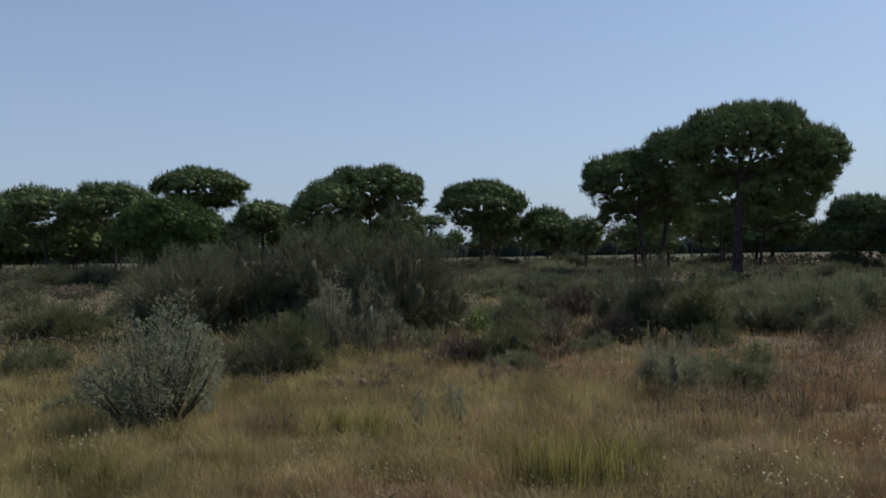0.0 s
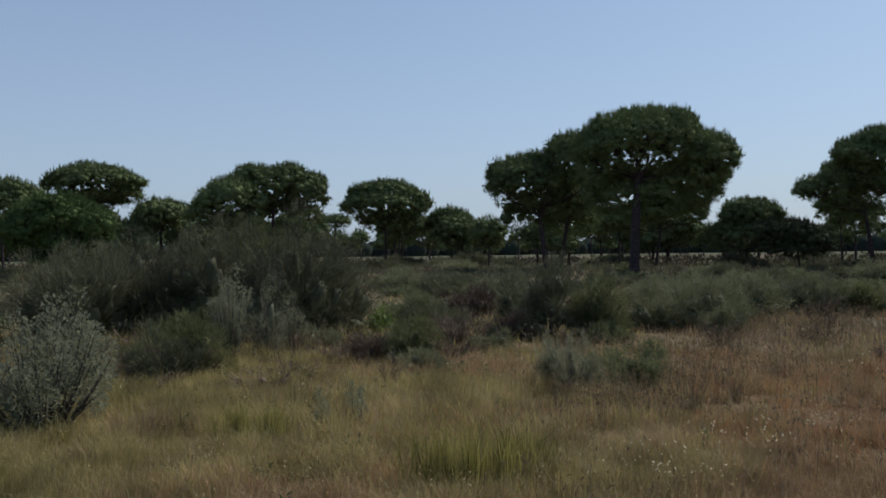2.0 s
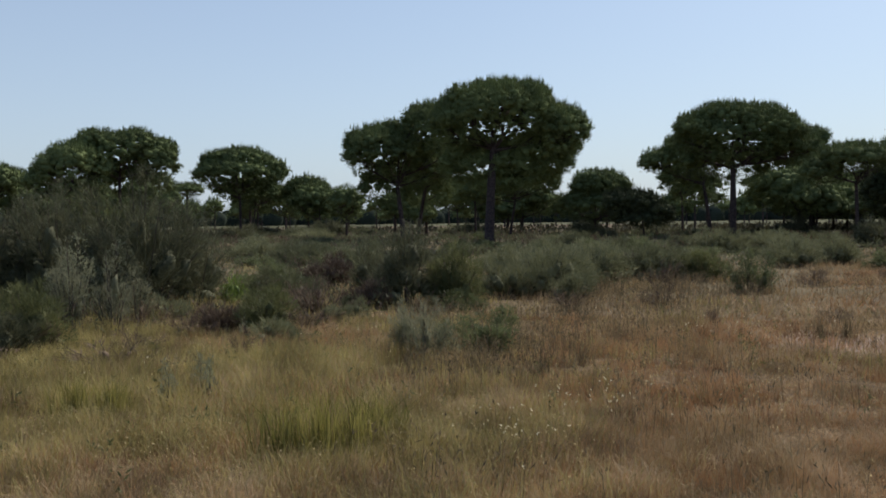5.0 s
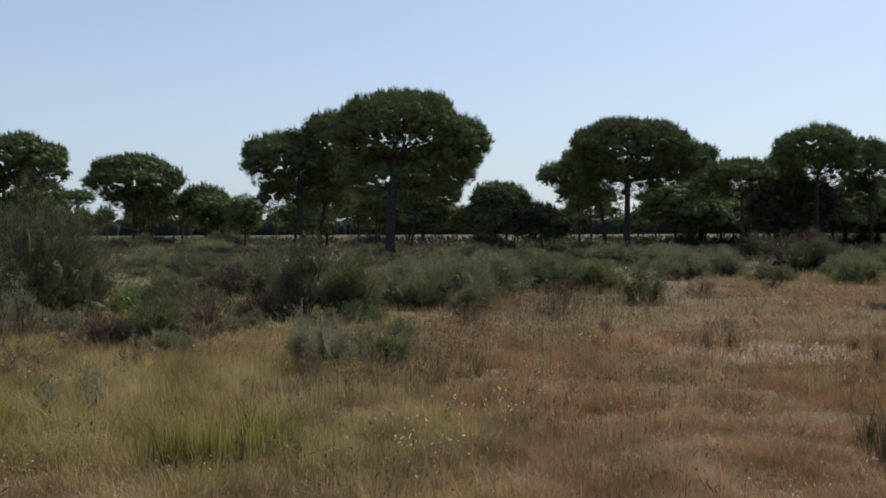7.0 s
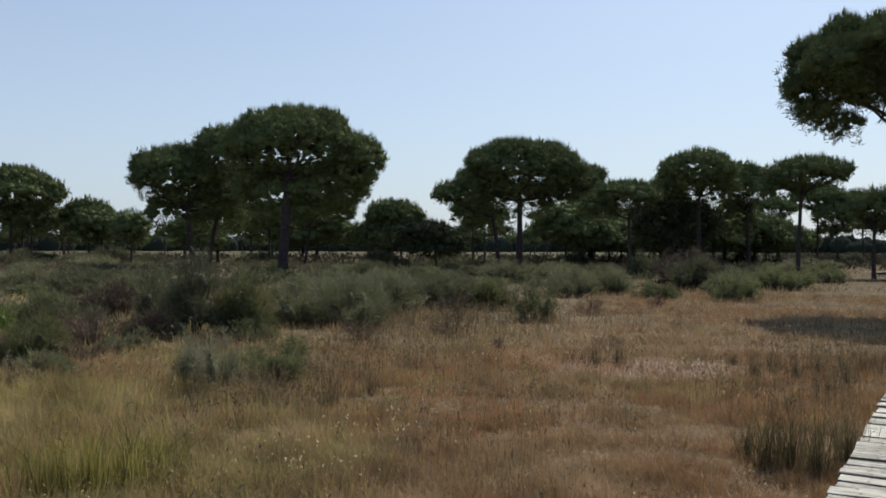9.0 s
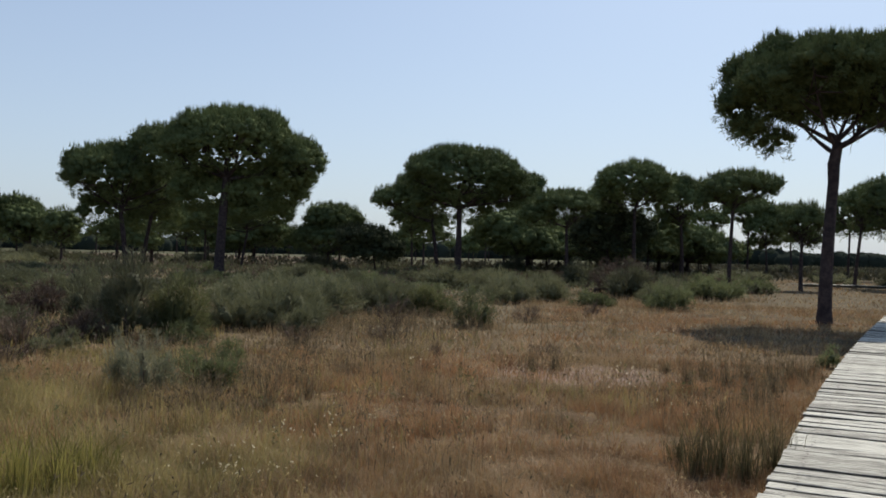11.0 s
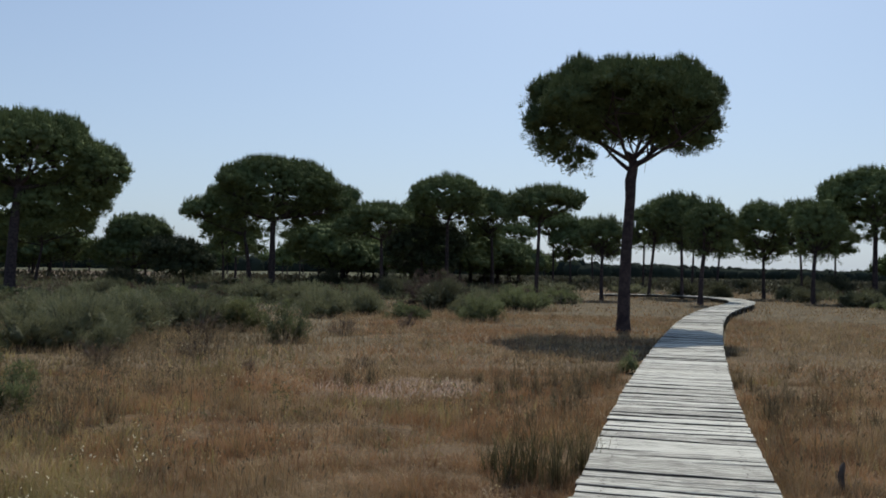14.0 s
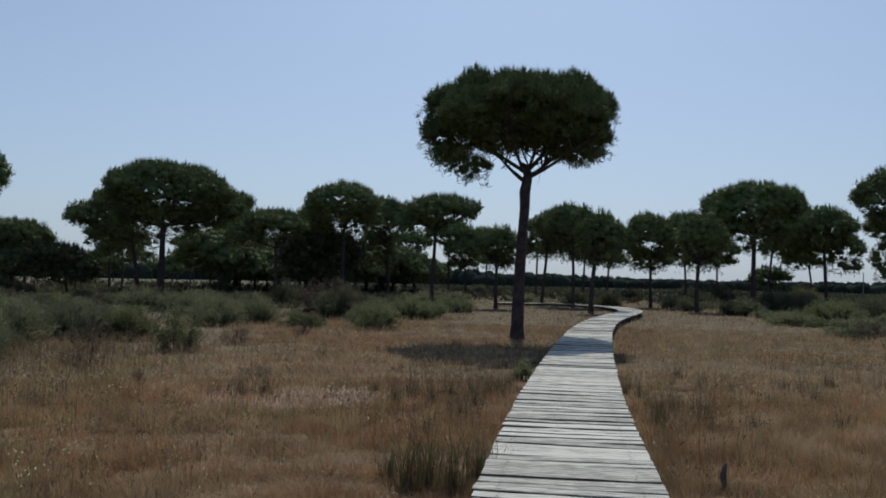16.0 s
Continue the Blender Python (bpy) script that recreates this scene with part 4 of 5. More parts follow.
shrub("grey", 28.77, 40.65, 3.42, 1.19, 360, 0.3, 2.6)
shrub("green", 42.66, 34.79, 2.75, 0.97, 361, 0.3, 2.6)
shrub("brown", 8.64, 13.98, 0.43, 0.33, 362, 1.0, 1.0)
shrub("brown", 10.66, 13.39, 0.66, 0.37, 363, 0.8, 1.3)
shrub("brown", 19.33, 22.04, 1.10, 0.46, 364, 0.5, 1.8)
shrub("brown", 9.55, 17.37, 1.11, 0.54, 365, 0.8, 1.3)
shrub("brown", 7.30, 17.10, 1.05, 0.48, 366, 0.8, 1.3)
shrub("dark", 66.28, 23.57, 3.51, 1.82, 367, 0.3, 2.6)
shrub("green", 52.89, 15.68, 3.78, 1.28, 368, 0.3, 2.6)
shrub("dark", 55.91, 14.26, 3.96, 1.63, 369, 0.3, 2.6)
shrub("dark", 96.38, 41.10, 4.90, 2.08, 370, 0.3, 2.6)
shrub("dark", 100.28, 46.57, 4.14, 1.81, 371, 0.3, 2.6)
shrub("green", 90.89, 30.12, 4.18, 2.23, 372, 0.3, 2.6)
shrub("dark", 89.26, 48.03, 2.53, 1.87, 373, 0.3, 2.6)
shrub("dark", 29.34, 30.82, 2.92, 1.59, 374, 0.3, 2.6)
shrub("brown", 37.40, 9.85, 2.17, 0.89, 375, 0.5, 1.8)
shrub("weed", 0.11, 10.44, 0.29, 0.42, 726, 1.0, 1.0)
shrub("weed", -0.27, 9.96, 0.25, 0.34, 727, 1.0, 1.0)

shrub("brown_dark", -2.94, 14.07, 1.10, 0.50, 760, 1.0, 1.0)
shrub("brown_dark", -2.44, 14.30, 1.11, 0.53, 761, 1.0, 1.0)
shrub("olive", -3.07, 16.83, 1.21, 0.92, 762, 0.8, 1.3)
shrub("brown", -0.15, 15.91, 1.02, 0.45, 763, 1.0, 1.0)
shrub("brown_dark", 0.32, 15.67, 1.10, 0.55, 764, 1.0, 1.0)
shrub("olive", 1.08, 15.58, 1.39, 0.69, 765, 1.0, 1.0)
shrub("brown", 1.70, 15.54, 0.81, 0.53, 766, 1.0, 1.0)
shrub("grey", -0.57, 18.51, 1.07, 0.50, 767, 0.8, 1.3)
shrub("brown", 2.28, 18.31, 1.64, 0.74, 768, 0.8, 1.3)
shrub("grey", 2.65, 16.57, 0.97, 0.45, 769, 1.0, 1.0)
shrub("brown_dark", 3.52, 19.02, 1.24, 0.65, 770, 0.8, 1.3)
shrub("grey", 2.09, 22.54, 2.16, 0.90, 771, 0.8, 1.3)
shrub("silver_tall", -2.07, 16.45, 0.75, 1.68, 772, 1.0, 1.0)
shrub("silver_tall", -1.43, 16.68, 0.65, 1.48, 773, 1.0, 1.0)
shrub("silver_tall", -1.08, 17.96, 0.58, 1.34, 774, 0.8, 1.3)
shrub("silver_tall", 2.77, 12.46, 0.33, 0.74, 775, 1.0, 1.0)
shrub("silver_tall", 2.98, 11.68, 0.47, 0.90, 776, 1.0, 1.0)
shrub("silver_tall", 3.29, 11.80, 0.32, 0.75, 777, 1.0, 1.0)
shrub("brown_dark", 3.56, 25.88, 2.00, 0.91, 778, 0.5, 1.8)
shrub("green", 1.58, 23.10, 1.92, 0.93, 779, 0.8, 1.3)
shrub("grey", 1.08, 16.26, 0.94, 0.55, 780, 1.0, 1.0)
shrub("brown", 3.67, 19.81, 0.78, 0.82, 781, 0.8, 1.3)
shrub("grey", 7.95, 21.53, 1.18, 0.74, 782, 0.8, 1.3)
shrub("grey", 9.41, 22.10, 1.99, 0.83, 783, 0.5, 1.8)
shrub("brown", 11.92, 21.74, 1.44, 0.75, 784, 0.5, 1.8)
shrub("grey", 15.04, 25.57, 1.72, 0.84, 785, 0.5, 1.8)
shrub("grey", 14.75, 28.66, 2.47, 1.08, 786, 0.5, 1.8)
shrub("brown", 15.91, 20.83, 1.02, 0.75, 787, 0.5, 1.8)
shrub("green", 4.98, 14.42, 0.69, 0.46, 788, 1.0, 1.0)
shrub("green", 14.36, 9.96, 0.45, 0.45, 789, 0.8, 1.3)
shrub("brown", 9.99, 24.36, 1.36, 0.89, 790, 0.5, 1.8)
shrub("brown", 12.71, 25.63, 1.66, 0.87, 791, 0.5, 1.8)
shrub("grey", 12.40, 27.85, 2.15, 1.12, 792, 0.5, 1.8)
shrub("green", 14.99, 28.56, 1.87, 1.30, 793, 0.5, 1.8)
shrub("weed", -0.31, 11.00, 0.22, 0.38, 794, 1.0, 1.0)
shrub("weed", 0.04, 11.43, 0.19, 0.35, 795, 1.0, 1.0)
shrub("weed", 0.16, 9.96, 0.19, 0.27, 796, 1.0, 1.0)
shrub("weed", -0.23, 10.06, 0.16, 0.31, 797, 1.0, 1.0)
shrub("weed", 0.13, 10.22, 0.20, 0.42, 798, 1.0, 1.0)
shrub("weed", 0.73, 14.81, 0.19, 0.46, 799, 1.0, 1.0)


def build_heath():
    """The belt of grey-green heath between the meadow and the pines."""
    rng = np.random.default_rng(31)
    first = {}
    placed = 0
    while placed < 104:
        az, d = rng.uniform(-31, 50), rng.uniform(27, 95)
        edge = 27 if az < 20 else 27 + (az - 20) * 0.75
        if d < edge or (az > 40 and d < 46):
            continue
        x, y = d * math.sin(radians(az)), d * math.cos(radians(az))
        if not off_deck(np.array([x]), np.array([y]), 4.0)[0]:
            continue
        kind = str(rng.choice(["grey", "grey", "grey", "green", "brown", "brown_dark", "dark"]))
        v = (kind, int(rng.integers(2)))
        w, h = rng.uniform(1.8, 4.2), rng.uniform(0.42, 0.85)
        if d < 33 and kind == "dark":
            continue
        if v not in first:
            first[v] = shrub(kind, x, y, 2.4, 1.0, 500 + len(first), 0.35, 2.3)
        else:
            copy_thing(first[v], pose(x, y, -0.02, 0, 0, rng.uniform(0, 360)) @ Matrix.Diagonal((w / 2.4, w / 2.4, h, 1)))
        placed += 1
    for i in range(38):
        az, d = rng.uniform(-31, 50), rng.uniform(84, 112)
        w, h = rng.uniform(3.0, 6.0), rng.uniform(0.9, 1.8)
        copy_thing(first[(str(rng.choice(["grey", "dark"])), 0)], pose(d * math.sin(radians(az)), d * math.cos(radians(az)), -0.02, 0, 0, rng.uniform(0, 360)) @ Matrix.Diagonal((w / 2.4, w / 2.4, h, 1)))
    for i in range(44):
        az, d = rng.uniform(52, 84), rng.uniform(66, 130)
        if az > 66:
            d = rng.uniform(44, 110)
        kind = str(rng.choice(["grey", "dark", "dark"]))
        x, y = d * math.sin(radians(az)), d * math.cos(radians(az))
        if not off_deck(np.array([x]), np.array([y]), 4.0)[0]:
            continue
        w, h = rng.uniform(2.0, 4.2), rng.uniform(0.7, 1.5)
        copy_thing(first[(kind, 0)], pose(x, y, -0.02, 0, 0, rng.uniform(0, 360)) @ Matrix.Diagonal((w / 2.4, w / 2.4, h, 1)))
    placed = 0
    while placed < 46:
        az, d = rng.uniform(63, 83), rng.uniform(18, 62)
        if d < np.interp(az, [63, 68, 73, 78, 83], [85, 62, 38, 29, 25]) + rng.normal() * 1.5:
            continue
        kind = str(rng.choice(["grey", "green", "green", "dark"]))
        w, h = rng.uniform(1.2, 3.0), rng.uniform(0.35, 0.75)
        copy_thing(first[(kind, 0)], pose(d * math.sin(radians(az)), d * math.cos(radians(az)), -0.02, 0, 0, rng.uniform(0, 360)) @ Matrix.Diagonal((w / 2.4, w / 2.4, h, 1)))
        placed += 1


build_heath()


def build_heath_cover():
    """Low heath that closes the ground between the shrubs, too fine to tell apart."""
    rng = np.random.default_rng(44)
    n = 19000
    d = np.concatenate([np.sqrt(rng.uniform(14 ** 2, 112 ** 2, 15000)), np.sqrt(rng.uniform(14 ** 2, 34 ** 2, n - 15000))])
    az = rng.uniform(-32, 52, n)
    x, y = d * np.sin(np.radians(az)), d * np.cos(np.radians(az))
    edge = np.interp(az, [-30, 0, 12, 25, 35, 45, 52], [17, 15.5, 17.5, 23, 34, 42, 46]) + 2.0 * field(x, y, 0.6, 45)
    east = (rng.random(n) < 0.22) & (d < 90)      # the green scrub past the boardwalk
    az = np.where(east, rng.uniform(63, 84, n), az)
    x, y = d * np.sin(np.radians(az)), d * np.cos(np.radians(az))
    edge = np.where(east, np.interp(az, [63, 68, 73, 78, 84], [85, 62, 38, 29, 25]), edge)
    keep = (d > edge) & (field(x, y, 0.45, 46) + rng.normal(size=n) * 0.35 > -0.35 + np.clip((d - 80) / 30, 0, 1) * 0.9) & off_deck(x, y, 4.0)
    x, y, d = x[keep], y[keep], d[keep]
    h = np.maximum(0.45 + 0.22 * field(x, y, 0.9, 47) + rng.normal(size=len(x)) * 0.1, 0.12)
    k = 11
    size = np.clip(d / 45, 0.6, 1.6)
    who = np.repeat(np.arange(len(x)), k)
    m = len(who)
    p = np.stack([x[who] + rng.normal(size=m) * 0.28, y[who] + rng.normal(size=m) * 0.28, h[who] * rng.uniform(0.0, 0.85, m)], 1)
    way = unit(np.array([0, 0, 0.9]) + rng.normal(size=(m, 3)) * 0.5)
    dry = (field(x, y, 0.5, 53) + rng.normal(size=len(x)) * 0.5 > 0.35 - 0.5 * np.clip((26 - d) / 8, 0, 1))[who]
    for mask, mat, label in ((~dry, leaf_grey, "low grey-green heath covering the ground before the pines"), (dry, leaf_brown, "dry brown heath between the grey-green shrubs")):
        q = int(mask.sum())
        v, f = rhombs(p[mask], way[mask], 0.20 * size[who][mask] * rng.uniform(0.6, 1.3, q), 0.045 * size[who][mask], rng)
        tagged(new("heath_cover", np_mesh("heath_cover", v, f, mat)), label, "heath", kind="stuff")


build_heath_cover()


def build_far_scrub():
    """Dark green scrub that runs back to the woods on the horizon."""
    rng = np.random.default_rng(48)
    d = np.concatenate([np.sqrt(rng.uniform(84 ** 2, 240 ** 2, 7000)), np.sqrt(rng.uniform(92 ** 2, 145 ** 2, 2600))])
    az = np.concatenate([rng.uniform(44, 90, 7000), rng.uniform(-32, 46, 2600)])
    n = len(d)
    x, y = d * np.sin(np.radians(az)), d * np.cos(np.radians(az))
    keep = (field(x, y, 0.12, 49) + rng.normal(size=n) * 0.4 > -0.3) & off_deck(x, y, 8.0)
    x, y = x[keep], y[keep]
    k = 7
    who = np.repeat(np.arange(len(x)), k)
    m = len(who)
    p = np.stack([x[who] + rng.normal(size=m) * 0.8, y[who] + rng.normal(size=m) * 0.8, rng.uniform(0.0, 0.8, m) * rng.uniform(0.4, 1.2, len(x))[who]], 1)
    v, f = rhombs(p, unit(np.array([0, 0, 0.8]) + rng.normal(size=(m, 3)) * 0.6), 0.55 * rng.uniform(0.6, 1.3, m), 0.22, rng)
    tagged(new("far_scrub", np_mesh("far_scrub", v, f, scrub_far)), "dark green scrub running back to the far woods", "scrub", kind="stuff")


build_far_scrub()


def build_low_scrub():
    """Small dry and grey plants at the edge of the meadow."""
    rng = np.random.default_rng(62)
    first = {}
    placed = 0
    while placed < 46:
        az, d = rng.uniform(-28, 46), rng.uniform(11, 30)
        x, y = d * math.sin(radians(az)), d * math.cos(radians(az))
        thick = 0.9 - max(az, 0) / 45
        if rng.random() > thick or field(x, y, 0.5, 63) < -0.25 or d < 12 + max(0, az) * 0.25:
            continue
        kind = str(rng.choice(["brown", "brown", "brown", "grey"]))
        v = (kind, int(rng.integers(2)))
        w, h = rng.uniform(0.5, 1.5), rng.uniform(0.2, 0.42)
        if v not in first:
            first[v] = shrub(kind, x, y, 0.9, 0.4, 560 + len(first), 0.7, 1.2)
        else:
            copy_thing(first[v], pose(x, y, -0.02, 0, 0, rng.uniform(0, 360)) @ Matrix.Diagonal((w / 0.9, w / 0.9, h / 0.4, 1)))
        placed += 1


build_low_scrub()

# ---- tufts of rush, tall grass and weeds ----


def blades(x, y, z, height, width, lean, rng):
    """Bent grass blades: five corners, three triangles each."""
    n = len(x)
    a, b = rng.uniform(0, 6.28, n), rng.uniform(0, 6.28, n)
    side = np.stack([np.cos(a), np.sin(a), np.zeros(n)], 1) * (width / 2)[:, None]
    bend = np.stack([np.cos(b), np.sin(b), np.zeros(n)], 1) * (height * lean)[:, None]
    root = np.stack([x, y, z], 1)
    up = np.stack([np.zeros(n), np.zeros(n), height], 1)
    mid = root + up * 0.55 + bend * 0.3
    tip = root + up * (1 - 0.25 * np.minimum(lean, 1.5))[:, None] + bend
    v = np.stack([root - side, root + side, mid - side * 0.8, mid + side * 0.8, tip], 1)
    f = (np.arange(n)[:, None] * 5)[:, None] + np.array([[0, 1, 3], [0, 3, 2], [2, 3, 4]])
    return v.reshape(-1, 3), f.reshape(-1, 3)


def slivers(x, y, z, height, width, lean, rng):
    """Thin grass blades for the middle distance: one triangle each."""
    n = len(x)
    a, b = rng.uniform(0, 6.28, n), rng.uniform(0, 6.28, n)
    side = np.stack([np.cos(a), np.sin(a), np.zeros(n)], 1) * (width / 2)[:, None]
    root = np.stack([x, y, z], 1)
    tip = root + np.stack([np.cos(b) * height * lean, np.sin(b) * height * lean, height * (1 - 0.25 * np.minimum(lean, 1.5))], 1)
    v = np.stack([root - side, root + side, tip], 1)
    return v.reshape(-1, 3), np.arange(3 * n).reshape(-1, 3)


TUFTS = {
    "rush": (rush_leaf, 90, 0.008, "dark clump of dry rushes in the meadow", "rush_clump"),
    "rush_tall": (rush_green, 190, 0.006, "tall dark rush clump beside the boardwalk", "rush_clump"),
    "tuft_green": (tuft_mat, 270, 0.007, "tall yellow-green grass tuft", "grass_tuft"),
    "tuft_straw": (straw, 150, 0.008, "pale straw-coloured grass tuft", "grass_tuft"),
}


def tuft(kind, x, y, width, height, seed):
    mat, n, w, label, name = TUFTS[kind]
    rng = np.random.default_rng(seed)
    a, u = rng.uniform(0, 6.28, n), np.minimum(np.abs(rng.normal(size=n)), 1.7) * width * 0.36
    v, f = blades(np.cos(a) * u, np.sin(a) * u, np.full(n, -0.03), height * rng.uniform(0.15, 1.1, n), np.full(n, w) * rng.uniform(0.6, 1.3, n),
                  rng.uniform(0.02, 0.6, n), rng)
    ob = tagged(new(name, np_mesh(name, v, f, mat)), label, "plant", "tufts in the meadow")
    ob.matrix_basis = pose(x, y, -0.01)
    return ob


tuft("rush", 10.22, 9.42, 0.23, 0.54, 700)
tuft("rush", 11.14, 9.95, 0.24, 0.50, 701)
tuft("rush", 10.79, 9.18, 0.21, 0.54, 702)
tuft("rush", 11.63, 9.53, 0.24, 0.46, 703)
tuft("rush", 11.64, 9.06, 0.28, 0.51, 704)
tuft("rush", 12.16, 9.08, 0.23, 0.46, 705)
tuft("rush", 12.03, 8.73, 0.24, 0.45, 706)
tuft("rush", 11.25, 10.84, 0.19, 0.33, 707)
tuft("rush_tall", 6.40, 5.47, 0.36, 0.74, 708)
tuft("rush_tall", 6.39, 5.17, 0.38, 0.76, 709)
tuft("rush_tall", 6.95, 5.32, 0.32, 0.70, 710)
tuft("rush_tall", 6.21, 5.53, 0.32, 0.62, 711)
tuft("rush_tall", 6.36, 5.89, 0.22, 0.42, 712)
tuft("rush", 11.26, 5.62, 0.31, 0.65, 713)
tuft("rush", 13.77, 7.23, 0.25, 0.51, 714)
tuft("rush", 13.27, 6.34, 0.24, 0.42, 715)
tuft("rush", 13.89, 7.61, 0.22, 0.43, 716)
tuft("rush", 15.79, 7.05, 0.28, 0.41, 717)
tuft("tuft_green", 0.72, 7.27, 0.5, 0.66, 718)
tuft("tuft_green", 0.97, 7.13, 0.55, 0.72, 719)
tuft("tuft_green", 1.29, 7.28, 0.55, 0.66, 720)
tuft("tuft_green", 1.54, 7.48, 0.42, 0.54, 721)
tuft("tuft_green", -1.13, 9.57, 0.43, 0.48, 722)
tuft("tuft_green", -0.76, 9.39, 0.36, 0.44, 723)
tuft("tuft_green", -2.84, 7.59, 0.26, 0.33, 724)
tuft("tuft_green", -3.26, 7.80, 0.27, 0.29, 725)
tuft("tuft_straw", -1.98, 9.35, 0.43, 0.38, 729)
tuft("tuft_straw", -2.40, 8.37, 0.33, 0.31, 730)
tuft("tuft_straw", -2.06, 9.47, 0.40, 0.36, 840)
tuft("tuft_straw", -2.41, 9.77, 0.42, 0.34, 841)
tuft("tuft_straw", -1.76, 9.92, 0.36, 0.30, 842)
tuft("tuft_straw", -2.16, 10.22, 0.45, 0.36, 843)
tuft("rush", 9.34, 12.00, 0.38, 0.47, 731)
tuft("rush", 9.68, 11.84, 0.34, 0.47, 732)
tuft("rush", 3.97, 10.08, 0.27, 0.63, 733)
tuft("rush", 4.77, 10.75, 0.30, 0.54, 734)
tuft("rush", 3.41, 10.88, 0.29, 0.54, 735)
tuft("rush", 11.18, 5.56, 0.32, 0.55, 860)
tuft("rush", 12.21, 5.88, 0.30, 0.50, 861)
tuft("rush", 12.80, 6.56, 0.25, 0.42, 862)
tuft("rush", 12.50, 5.62, 0.20, 0.42, 863)
tuft("rush", 12.23, 5.37, 0.22, 0.40, 864)
tuft("rush", 16.78, 5.90, 0.30, 0.40, 865)
tuft("rush", 16.34, 5.44, 0.30, 0.45, 866)
tuft("rush", 15.32, 4.84, 0.30, 0.45, 867)
tuft("rush", 18.47, 5.60, 0.30, 0.40, 868)
tuft("rush", 14.66, 7.90, 0.25, 0.40, 869)
tuft("rush", 19.52, 10.64, 0.25, 0.36, 870)
tuft("rush", 11.92, 4.59, 0.22, 0.36, 871)
tuft("rush", 14.27, 5.26, 0.25, 0.38, 872)
tuft("rush", 12.84, 3.75, 0.28, 0.42, 873)
tuft("rush", 15.35, 6.29, 0.25, 0.36, 874)
tuft("rush", 17.42, 8.25, 0.30, 0.40, 875)
tuft("rush", 12.68, 9.58, 0.28, 0.50, 876)
tuft("rush", 12.58, 9.25, 0.28, 0.50, 877)
tuft("rush", 13.42, 9.60, 0.26, 0.45, 878)
tuft("rush", 10.77, 8.34, 0.25, 0.42, 879)
tuft("rush", 9.83, 7.86, 0.24, 0.40, 880)
tuft("rush", 8.48, 7.28, 0.26, 0.40, 881)


def build_stub(x, y, height):
    v, f = tube([(0, 0, -0.1), (0.012, 0.004, height * 0.3), (0.006, 0.012, height * 0.62), (0.03, 0.006, height * 0.9), (0.045, 0.0, height)], [0.036, 0.026, 0.03, 0.022, 0.005], 7)
    me = np_mesh("dead_stump", v, f, twig)
    ob = tagged(new("dead_stump", me), "short dark dead stump among dry grass", "stump")
    ob.matrix_basis = pose(x, y, -0.02)


build_stub(8.09, 3.39, 0.29)

# ---- meadow grass ----


